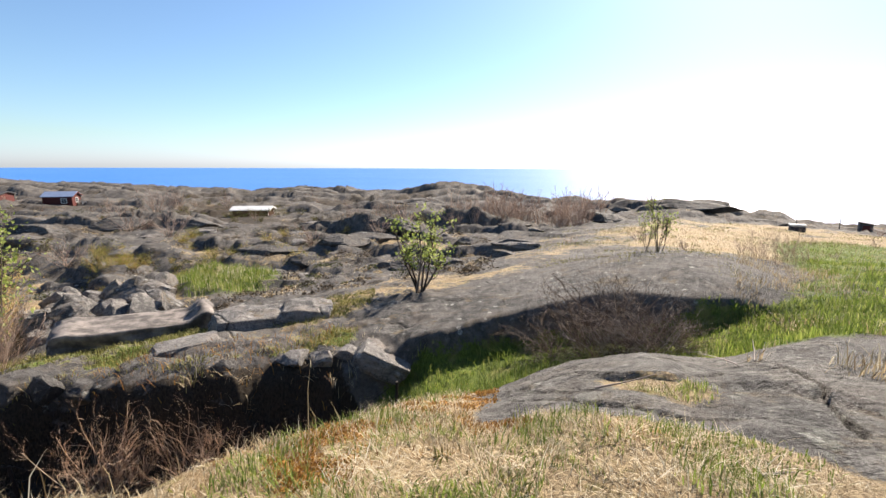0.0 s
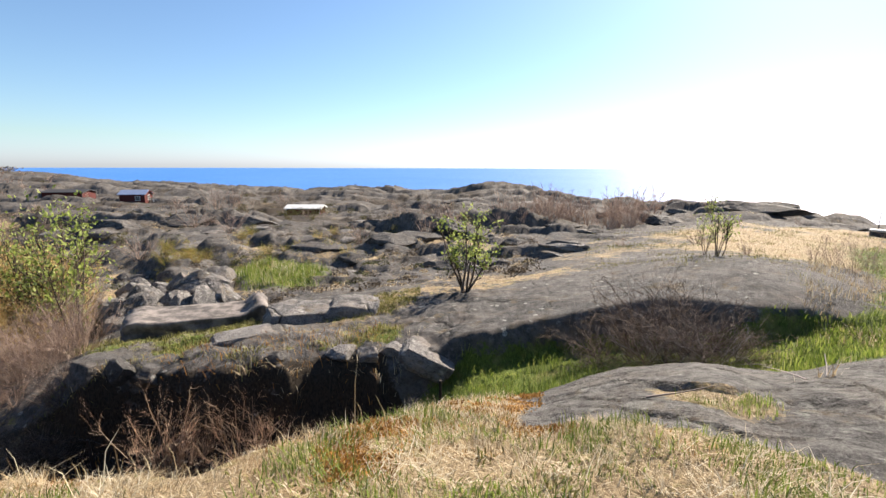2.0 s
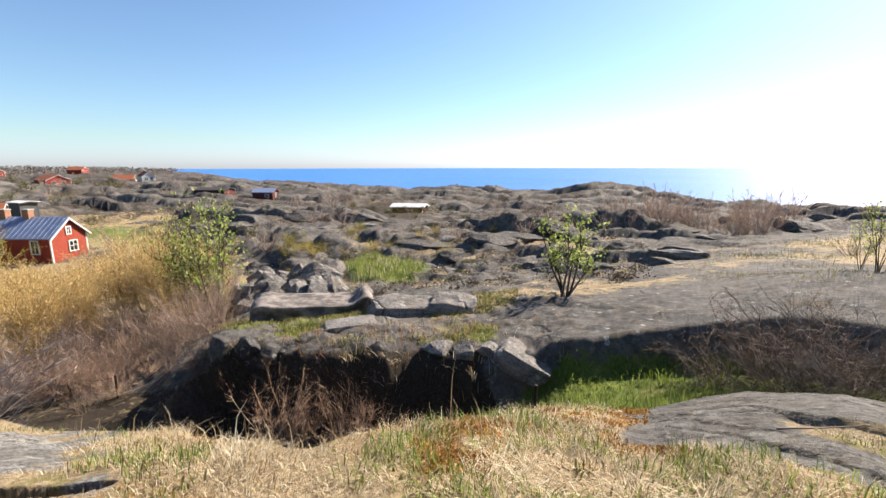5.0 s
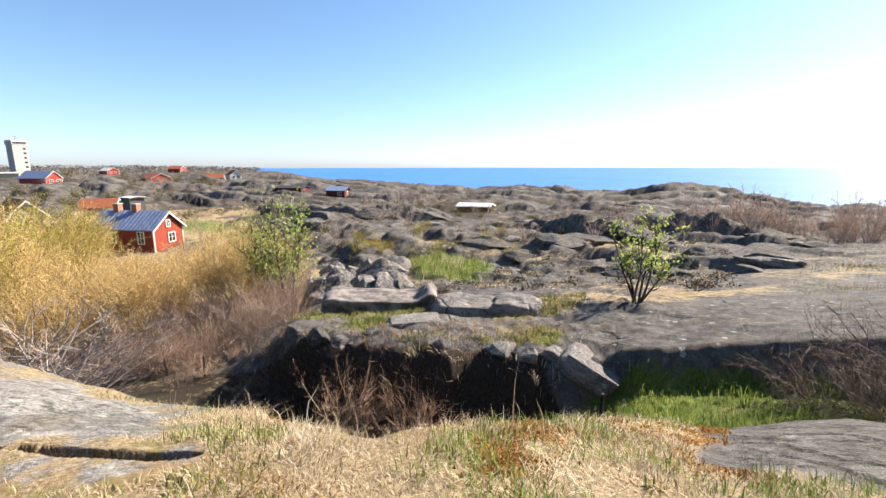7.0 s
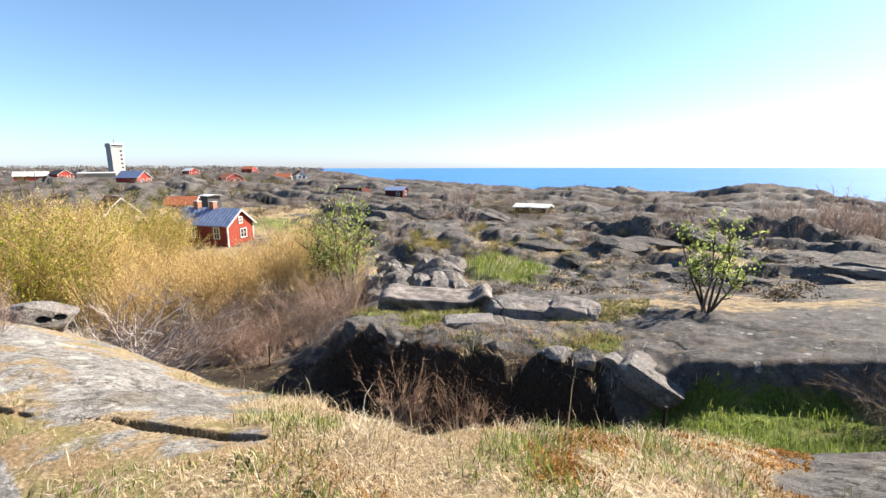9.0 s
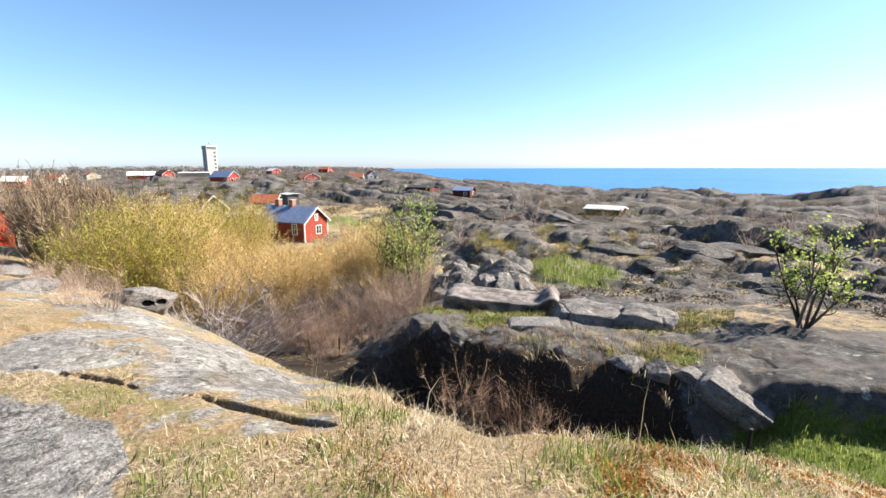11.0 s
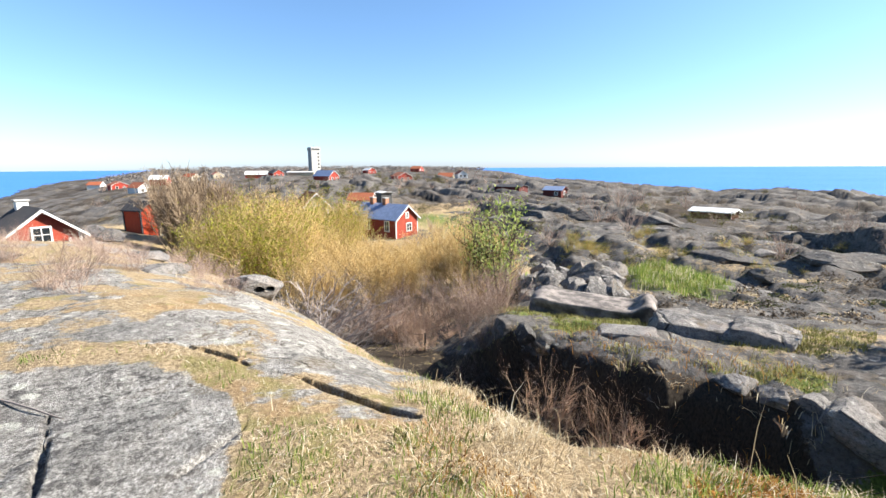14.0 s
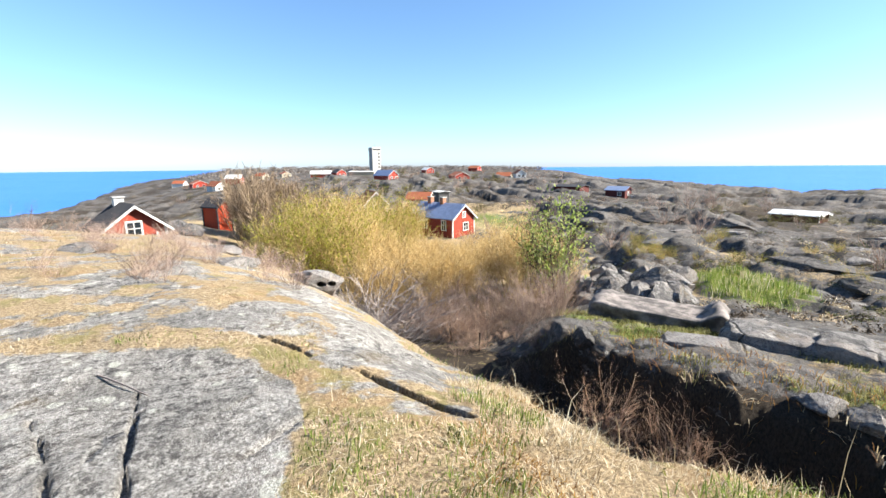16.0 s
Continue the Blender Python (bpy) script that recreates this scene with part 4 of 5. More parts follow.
# ---- plants ----


def mesh_tris(name, verts, tris, material, soft=False):
    me = bpy.data.meshes.new(name)
    verts, tris = np.asarray(verts, np.float32), np.asarray(tris, np.int32)
    me.vertices.add(len(verts)), me.vertices.foreach_set("co", verts.ravel())
    me.loops.add(tris.size), me.loops.foreach_set("vertex_index", tris.ravel())
    me.polygons.add(len(tris)), me.polygons.foreach_set("loop_start", np.arange(0, tris.size, 3, dtype=np.int32))
    me.update(calc_edges=True)
    if soft:
        me.polygons.foreach_set("use_smooth", np.ones(len(tris), bool))
    me.materials.append(material)
    return me


def plant_colour(name, dark, mid, pale, share=0.4, rough=0.7):
    n = Nodes(name, rough, spec=0.2)
    k = n.island()
    dark, mid, pale = (tuple(0.68 * c for c in t) for t in (dark, mid, pale))
    tone = n.mix(n.ramp(k, 0.0, 0.55), dark, mid)
    return n.thin(n.mix(n.ramp(k, 0.6, 1.0), tone, pale), share)


STRAW = plant_colour("straw", (0.28, 0.185, 0.10), (0.66, 0.52, 0.31), (0.95, 0.85, 0.64), 0.35)
BLEACHED = plant_colour("bleached_straw", (0.50, 0.38, 0.22), (0.86, 0.74, 0.50), (1.0, 0.94, 0.76), 0.35)
GREEN_BLADE = plant_colour("green_blades", (0.09, 0.14, 0.025), (0.25, 0.34, 0.06), (0.46, 0.48, 0.15), 0.5)
RUSSET = plant_colour("russet_blades", (0.16, 0.06, 0.02), (0.42, 0.20, 0.04), (0.62, 0.36, 0.08), 0.35)
ORANGE_MOSS = plant_colour("orange_moss", (0.26, 0.11, 0.025), (0.58, 0.28, 0.06), (0.80, 0.50, 0.16), 0.3)
TAN_TWIG = plant_colour("tan_willow_twigs", (0.34, 0.20, 0.085), (0.66, 0.46, 0.19), (0.85, 0.66, 0.33), 0.35)
OLIVE_LEAF = plant_colour("olive_yellow_leaves", (0.14, 0.15, 0.02), (0.36, 0.38, 0.035), (0.60, 0.58, 0.08), 0.45)
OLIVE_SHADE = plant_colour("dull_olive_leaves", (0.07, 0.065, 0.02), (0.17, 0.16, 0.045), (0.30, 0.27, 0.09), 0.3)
TAN_LEAF = plant_colour("straw_catkins", (0.52, 0.35, 0.13), (0.80, 0.58, 0.24), (0.92, 0.74, 0.38), 0.4)
FRESH_LEAF = plant_colour("fresh_leaves", (0.20, 0.26, 0.05), (0.44, 0.54, 0.13), (0.66, 0.72, 0.30), 0.5)
OLIVE_TURF = plant_colour("olive_turf", (0.11, 0.10, 0.03), (0.26, 0.25, 0.07), (0.46, 0.42, 0.17), 0.4)
BARK = plant_colour("grey_brown_bark", (0.05, 0.038, 0.03), (0.12, 0.09, 0.07), (0.20, 0.16, 0.13), 0.0, 0.9)
PURPLE_TWIG = plant_colour("purple_brown_twigs", (0.23, 0.15, 0.11), (0.47, 0.34, 0.27), (0.68, 0.54, 0.44), 0.25)
DARK_TWIG = plant_colour("dark_bramble_twigs", (0.055, 0.04, 0.03), (0.17, 0.125, 0.10), (0.52, 0.42, 0.35), 0.2)
DEAD_TWIG = plant_colour("bleached_dead_twigs", (0.22, 0.18, 0.16), (0.40, 0.34, 0.31), (0.58, 0.52, 0.48), 0.05)
BROWN_TWIG = plant_colour("brown_tree_twigs", (0.15, 0.10, 0.065), (0.34, 0.25, 0.16), (0.50, 0.39, 0.27), 0.15)
PINK_TWIG = plant_colour("pinkish_dead_twigs", (0.34, 0.20, 0.14), (0.68, 0.46, 0.32), (0.92, 0.74, 0.56), 0.3)


def tubes(paths):
    """Three-sided tapering tubes along paths of (points, thickness at the foot, at the tip); the finest twigs are slips of two sides."""
    verts, tris = [], []
    for pts, a, b in paths:
        n0, m = len(verts), len(pts)
        if m <= 4:
            side = (pts[-1] - pts[0]).cross(Vector((0.6 - a * 90, 0.5, 0.4))).normalized() * 1.25
            for i, p in enumerate(pts[:-1]):
                w = a + (b - a) * i / (m - 1)
                verts += [p - side * w, p + side * w]
                if i:
                    k = n0 + 2 * i
                    tris += [(k - 2, k - 1, k + 1), (k - 2, k + 1, k)]
            verts.append(pts[-1])
            tris.append((len(verts) - 3, len(verts) - 2, len(verts) - 1))
            continue
        for i, p in enumerate(pts):
            w = a + (b - a) * i / (m - 1)
            along = pts[min(i + 1, m - 1)] - pts[max(i - 1, 0)]
            side = along.cross(Vector((0.31, 0.9, 0.23))).normalized()
            other = along.cross(side).normalized()
            for k in range(3):
                verts.append(p + (side * math.cos(2.094 * k) + other * math.sin(2.094 * k)) * w)
        for i in range(m - 1):
            for k in range(3):
                q, s = n0 + 3 * i + k, n0 + 3 * i + (k + 1) % 3
                tris += [(q, s, s + 3), (q, s + 3, q + 3)]
    return verts, tris


def grow(rng, start, way, length, bends, droop, steps):
    pts, p, d = [start.copy()], start.copy(), way.normalized()
    for _ in range(steps):
        d = (d + Vector((rng.gauss(0, bends), rng.gauss(0, bends), rng.gauss(0, bends) + droop))).normalized()
        p = p + d * (length / steps)
        pts.append(p.copy())
    return pts


def shrub(seed, stems, fan, kids, twigs, thick, bends=0.16, droop=0.04, leaves=0, leaf=0.05, low=0.25, twig_len=0.28):
    """Paths and leaf places of a shrub one metre high."""
    rng = random.Random(seed)
    paths, places = [], []
    for _ in range(stems):
        a, tilt = rng.uniform(0, 6.283), rng.uniform(0.1, 1) ** 0.7 * fan
        way = Vector((math.cos(a) * math.sin(tilt), math.sin(a) * math.sin(tilt), math.cos(tilt)))
        foot = Vector((rng.gauss(0, 0.05), rng.gauss(0, 0.05), -0.05))
        stem = grow(rng, foot, way, rng.uniform(0.65, 1.1), bends * 0.6, droop, 5)
        paths.append((stem, thick, thick * 0.3))
        for _ in range(kids):
            t = rng.uniform(low, 1.0) * 4.99
            i = int(t)
            p = stem[i].lerp(stem[i + 1], t - i)
            out = (stem[i + 1] - stem[i]).normalized() + Vector((rng.gauss(0, 0.5), rng.gauss(0, 0.5), rng.gauss(0, 0.35)))
            kid = grow(rng, p, out, rng.uniform(0.16, 0.4), bends, droop, 3)
            paths.append((kid, thick * 0.4, thick * 0.15))
            for _ in range(twigs):
                j = rng.randrange(3)
                q = kid[j].lerp(kid[j + 1], rng.random())
                out2 = (kid[j + 1] - kid[j]).normalized() + Vector((rng.gauss(0, 0.6), rng.gauss(0, 0.6), rng.gauss(0, 0.5)))
                tw = grow(rng, q, out2, rng.uniform(0.4, 1.0) * twig_len, bends, droop, 2)
                paths.append((tw, thick * 0.18, thick * 0.08))
                places += [tw[-1], tw[1]]
            places += [kid[-1], kid[2]]
    flakes = []
    for _ in range(leaves):
        p = rng.choice(places)
        flakes.append(p + Vector((rng.gauss(0, leaf * 1.2), rng.gauss(0, leaf * 1.2), rng.gauss(0, leaf))))
    return paths, flakes


def flake_mesh(name, places, size, material, seed, long=1.8):
    """Small folded leaves, each of two triangles on a midrib."""
    rng = random.Random(seed)
    verts, tris = [], []
    for p in places:
        d = Vector((rng.gauss(0, 1), rng.gauss(0, 1), rng.gauss(0.3, 0.8))).normalized()
        s = d.cross(Vector((rng.gauss(0, 1), rng.gauss(0, 1), rng.gauss(0, 1)))).normalized()
        k, w = len(verts), size * rng.uniform(0.6, 1.3)
        up = d.cross(s) * w * 0.25
        verts += [p, p + d * w * long * 0.5 + s * w * 0.5 + up, p + d * w * long, p + d * w * long * 0.5 - s * w * 0.5 + up]
        tris += [(k, k + 1, k + 2), (k, k + 2, k + 3)]
    return mesh_tris(name, verts, tris, material)


def bush_kind(name, label, seed, twig_mat, leaf_mat=None, leaf=0.03, group="", category="bush", **how):
    """One bush a metre high, kept as the model for its copies. Returns its root."""
    paths, places = shrub(seed, leaf=leaf, **how)
    root = tagged(new(name), label, category, group)
    stems = new("stem", mesh_tris("stem", *tubes(paths), twig_mat, True))
    stems.parent = root
    if places:
        leaves = new("foliage", flake_mesh("foliage", places, leaf, leaf_mat, seed))
        leaves.parent = root
    return root


USED = set()


def plant(model, deg, r, high, wide=1.0, turn=0.0, sink=0.1, label=""):
    """Sets the model itself first, then copies of it."""
    at = on_ground(deg, r, sink)
    m = pose(*at, 0, 0, turn)
    ob = model
    if model.name in USED:
        ob = copy_thing(model, m)
    USED.add(model.name)
    ob.matrix_basis = m @ Matrix.Diagonal((high * wide, high * wide, high, 1))
    if label:
        tagged(ob, label)
    return ob


TAN = [bush_kind("willow_bush", "dense tan willow thicket with bare upright shoots", 40 + k, TAN_TWIG, TAN_LEAF, 0.014, "willow thicket", stems=26, fan=0.75, kids=8, twigs=4, thick=0.006,
                 droop=0.10, leaves=1300, low=0.3, twig_len=0.22) for k in range(4)]
OLIVE = [bush_kind("olive_bush", "yellow-green bush coming into leaf", 60 + k, TAN_TWIG, OLIVE_LEAF, 0.016, "olive bushes", stems=22, fan=0.95, kids=9, twigs=5, thick=0.007,
                   leaves=2100, low=0.15, twig_len=0.22) for k in range(3)]
PURPLE = [bush_kind("bare_shrub", "bare purple-brown shrub with fine twigs", 80 + k, PURPLE_TWIG, None, 0.02, "bare shrubs", stems=16, fan=0.8, kids=7, twigs=5, thick=0.006) for k in range(3)]
FAR_SHRUB = [bush_kind("bare_shrub", "bare brown shrub far out among the rocks", 85 + k, PURPLE_TWIG, None, 0.02, "bare shrubs", stems=11, fan=0.8, kids=5, twigs=4, thick=0.011) for k in range(2)]
FAR_SCRUB = [bush_kind("olive_scrub", "low olive scrub among the rocks", 65 + k, DARK_TWIG, OLIVE_SHADE, 0.045, "olive scrub", stems=9, fan=1.0, kids=5, twigs=3, thick=0.012, leaves=420, low=0.15) for k in range(2)]
BROWN_TREE = [bush_kind("bare_tree", "tall bare brown tree with a fine crown", 90 + k, BROWN_TWIG, BROWN_TWIG, 0.012, "bare trees", category="tree", stems=9, fan=0.5, kids=14, twigs=7, thick=0.014,
                        leaves=900, low=0.3, twig_len=0.2) for k in range(2)]
BRAMBLE = [bush_kind("bramble", "dark brown leafless bramble against the rock", 100 + k, DARK_TWIG, None, 0.02, "brambles", stems=22, fan=1.15, kids=8, twigs=5, thick=0.006, bends=0.3,
                     droop=-0.03) for k in range(2)]
DEAD = bush_kind("dead_bush", "bleached leafless dead bush", 110, DEAD_TWIG, None, 0.02, "dead bushes", stems=14, fan=1.1, kids=6, twigs=4, thick=0.011, bends=0.28)
PINK = [bush_kind("dry_shrub", "dry pinkish shrub in the shaded gully", 120 + k, PINK_TWIG, None, 0.02, "gully shrubs", stems=20, fan=1.0, kids=8, twigs=5, thick=0.006, bends=0.25) for k in range(2)]
LEAFY = bush_kind("green_willow", "tall upright shrub with fresh green leaves", 130, BARK, FRESH_LEAF, 0.022, "green shrubs", stems=11, fan=0.5, kids=10, twigs=4, thick=0.009, leaves=1000, low=0.2)
SEEDLING = bush_kind("sapling", "small tree with sparse fresh leaves", 131, BARK, FRESH_LEAF, 0.03, "saplings", category="tree", stems=6, fan=0.4, kids=7, twigs=4, thick=0.012, leaves=260, low=0.4)


def small_rowan(deg, r, high):
    """A leaning tree of several stems from one foot, with sparse fresh leaves."""
    rng = random.Random(77)
    paths, places = [], []
    for lean, out, length in ((0.05, 0.0, 1.0), (0.38, 0.1, 0.85), (-0.33, 0.1, 0.9), (0.18, -0.2, 0.95), (-0.14, 0.25, 0.8), (0.55, -0.1, 0.62)):
        stem = grow(rng, Vector((rng.gauss(0, 0.025), rng.gauss(0, 0.025), -0.05)), Vector((lean, out, 1)), length, 0.07, 0.03, 6)
        paths.append((stem, 0.022, 0.007))
        for _ in range(11):
            t = rng.uniform(0.4, 1.0) * 5.99
            i = int(t)
            p = stem[i].lerp(stem[i + 1], t - i)
            kid = grow(rng, p, Vector((rng.gauss(0, 0.7), rng.gauss(0, 0.7), 0.9)), rng.uniform(0.12, 0.3), 0.2, 0.08, 3)
            paths.append((kid, 0.006, 0.002))
            for _ in range(3):
                tw = grow(rng, kid[rng.randrange(1, 4)], Vector((rng.gauss(0, 0.8), rng.gauss(0, 0.8), 0.6)), rng.uniform(0.06, 0.14), 0.2, 0.05, 2)
                paths.append((tw, 0.003, 0.0015))
                places += [tw[-1], tw[-1], tw[1]]
    root = tagged(new("small_tree"), "small many-stemmed tree with sparse pale leaves", "tree")
    new("trunk", mesh_tris("trunk", *tubes(paths), BARK, True)).parent = root
    spots = [p + Vector((rng.gauss(0, 0.02), rng.gauss(0, 0.02), rng.gauss(0, 0.02))) for p in places for _ in range(2)]
    new("foliage", flake_mesh("foliage", spots, 0.022, FRESH_LEAF, 5)).parent = root
    root.matrix_basis = pose(*on_ground(deg, r, 0.05), 0, 0, deg) @ Matrix.Diagonal((high, high, high, 1))


small_rowan(2.9, 15.6, 2.75)
plant(SEEDLING, -26.1, 19, 1.9, 0.9)
plant(SEEDLING, -25.0, 20, 1.5, 0.8, 70)
plant(LEAFY, 47.3, 20.5, 4.6, 0.8)
plant(LEAFY, 48.6, 22, 4.3, 0.7, 90)
plant(LEAFY, 50.2, 24, 3.8, 0.7, 230)

rng = random.Random(9)


def top_of(deg, r, up):
    """How tall a plant is whose top stands at that angle seen from the lookout."""
    return EYE + r * math.tan(radians(up)) - float(on_ground(deg, r).z)


for k in range(74):
    d = rng.uniform(46.5, 73)
    r = rng.uniform(19.5 if d < 66 else 22, 44)
    lid = np.interp(d, [46, 50, 56, 57.5, 65, 66, 73], [-9.5, -7.2, -6.6, -9.4, -9.4, -7.4, -6.8]) + rng.uniform(-1.2, 0.2)
    high = min(top_of(d, r, lid), rng.uniform(3.0, 4.6) if r > 24 else rng.uniform(2.2, 3.4))
    if high > 1.0:
        plant(TAN[k % 4], d, r, high, rng.uniform(0.8, 1.1), rng.uniform(0, 360))
for k in range(26):
    d, r = rng.uniform(72.5, 84), rng.uniform(30, 48)
    high = min(top_of(d, r, np.interp(d, [72, 76, 80, 84], [-3.6, -3.0, -3.4, -6.5]) + rng.uniform(-3.5, 0.1)), 6.5)
    if high > 1.2:
        plant(OLIVE[k % 3] if k % 5 else TAN[k % 4], d, r, high, rng.uniform(0.6, 0.95), rng.uniform(0, 360))
for k in range(20):
    d, r = rng.uniform(65.5, 77), rng.uniform(50, 66)
    high = min(top_of(d, r, np.interp(d, [65, 68, 72, 77], [-4.8, -3.4, -2.9, -2.6]) + rng.uniform(-1.0, 0.0)), 6.5)
    plant((OLIVE + TAN)[k % 5], d, r, high, 0.8, rng.uniform(0, 360))
for k in range(20):
    d, r = rng.uniform(78, 87.2), rng.uniform(44, 62)
    high = min(top_of(d, r, np.interp(d, [78, 82, 85, 88, 90], [-2.6, -1.4, -1.0, -2.8, -5.5]) + rng.uniform(-1.2, 0.0)), 8.0)
    if high > 1.5:
        plant((BROWN_TREE + [PURPLE[0]])[k % 3], d, r, high, rng.uniform(0.6, 0.8), rng.uniform(0, 360))
# low purple shrubs at the thicket's skirt, over the hillside and out on the rocks
for k in range(14):
    d, r = rng.uniform(81.5, 87.0), rng.uniform(50, 57)
    plant(BROWN_TREE[k % 2], d, r, top_of(d, r, np.interp(d, [81, 84, 86, 89], [-2.4, -1.1, -0.9, -2.4]) + rng.uniform(-0.5, 0.0)), 0.6, rng.uniform(0, 360))
for k in range(34):
    d, r = rng.uniform(46.5, 70), rng.uniform(17, 22)
    plant(PURPLE[k % 3], d, r, rng.uniform(1.0, 2.2), 0.95, rng.uniform(0, 360))
for k in range(26):
    d, r = rng.uniform(50, 62), rng.uniform(14.6, 18)
    plant((PURPLE + PINK)[k % 5], d, r, rng.uniform(0.7, 1.5), 0.9, rng.uniform(0, 360), label="bare pinkish-brown shrub below the thicket")
for k in range(12):
    d, r = rng.uniform(47.5, 52), rng.uniform(11.6, 13.2)
    plant(BRAMBLE[k % 2], d, r, rng.uniform(0.5, 1.0), 1.0, rng.uniform(0, 360), label="dark bramble on the slope at the cliff's end")
for k in range(9):
    plant(FAR_SCRUB[k % 2], 19.8 + 0.8 * k, rng.uniform(86, 88), rng.uniform(1.0, 1.7), 1.1, rng.uniform(0, 360))
for k in range(22):
    d, r = rng.uniform(14, 40), rng.uniform(31, 46)
    plant(OLIVE[k % 3], d, r, rng.uniform(0.5, 1.4), 1.0, rng.uniform(0, 360), label="low yellow-olive bush among the rocks")
for k in range(46):
    d, r = rng.uniform(80, 106), rng.uniform(8.5, 21)
    plant(PURPLE[k % 3], d, r, rng.uniform(0.35, 0.85), 1.1, rng.uniform(0, 360))
for k in range(10):
    d, r = rng.uniform(97, 106), rng.uniform(28, 36)
    plant(PURPLE[k % 3], d, r, rng.uniform(0.9, 1.6), 1.2, rng.uniform(0, 360))
for k in range(110):
    d, r = rng.uniform(-24, 60), rng.uniform(40, 170)
    plant(FAR_SHRUB[k % 2], d, r, rng.uniform(1.2, 2.8) * (1.0 if r < 85 else 0.55), 1.2, rng.uniform(0, 360))
for d, r, h, w in ((-4.8, 62, 3.0, 0.9), (-2, 66, 2.6, 0.9), (-7, 60, 2.8, 0.9), (-11, 60, 3.0, 0.8), (-13.5, 56, 3.4, 0.8), (-15.5, 54, 3.6, 0.7), (-17, 56, 3.0, 0.8), (33, 105, 5.0, 0.9), (31, 108, 4.6, 0.9),
                   (26, 100, 4.0, 0.8), (7, 70, 3, 0.9), (-37.4, 20, 1.5, 0.7), (-38.5, 22, 1.4, 0.7), (-36, 21, 1.3, 0.7), (-9, 64, 3.4, 0.8), (12, 75, 3, 0.9), (37, 95, 3, 0.9)):
    plant(PURPLE[int(r) % 3], d, r, h, w, 50 * h)
for k in range(26):
    d, r = rng.uniform(-25, -1), rng.uniform(52, 66)
    plant(FAR_SHRUB[k % 2], d, r, rng.uniform(2.4, 4.2), 0.9, rng.uniform(0, 360), label="bare purple-brown shrub before the far rise")
for k in range(110):
    d, r = rng.uniform(46, 93), rng.uniform(140, 430)
    plant(FAR_SHRUB[k % 2], d, r, rng.uniform(1.6, 3.4), 1.3, rng.uniform(0, 360))
for k in range(16):
    d, r = rng.uniform(27, 41), rng.uniform(29, 37)
    plant(FAR_SCRUB[k % 2] if k % 2 else OLIVE[k % 3], d, r, rng.uniform(0.5, 1.1), 1.2, rng.uniform(0, 360))
for k in range(120):
    d, r = rng.uniform(2, 92), math.exp(rng.uniform(math.log(45), math.log(330)))
    if d > 55 and r < 90:
        continue
    plant(FAR_SCRUB[k % 2], d, r, rng.uniform(1.0, 2.2) * (0.8 + r / 200 if d > 55 else 0.65), 1.2, rng.uniform(0, 360))
for k in range(18):
    d, r = rng.uniform(-45, -14), rng.uniform(20, 52)
    plant(FAR_SHRUB[k % 2], d, r, rng.uniform(0.4, 0.9), 1.3, rng.uniform(0, 360), label="small bare bush in the dry pasture")
for k, (d, r, h) in enumerate(((-14.5, 10.6, 1.5), (-17.5, 11, 1.9), (-20.5, 11.2, 2.0), (-23.5, 11, 1.8), (-26, 11, 1.4), (-28, 10.8, 1.1), (-19, 10.4, 1.3), (-22, 10.3, 1.2), (-12.5, 10.2, 0.9), (-25, 10.2, 1.0), (-16, 10.8, 1.7), (-21.8, 11.0, 2.1), (-24.8, 10.8, 1.7), (-18.4, 10.8, 1.8))[:10]):
    plant(BRAMBLE[k % 2], d - 1.0, r - 0.45, h, 0.95, 70 * k)
for d, r, h in ((-26.3, 10.4, 1.3), (-19.6, 10.3, 1.1), (-23.2, 10.2, 1.0), (72.2, 13.6, 2.7), (70.8, 13.8, 2.5), (73.8, 14.5, 2.5), (69.5, 14, 2.0)):
    plant(DEAD, d, r, h, 1.0, 40 * r)
for k, (d, r, h) in enumerate(((41.0, 9.8, 1.6), (39.2, 9.6, 1.2), (32.4, 9.2, 1.45), (30.2, 8.8, 1.1), (23.5, 8.6, 0.9), (18.5, 8.5, 0.8), (13.5, 8.5, 0.6))):
    plant(PINK[k % 2], d, float(ring(CLIFF_FOOT, d)[0]) - 0.75, h * 1.3, 0.7, 80 * k)

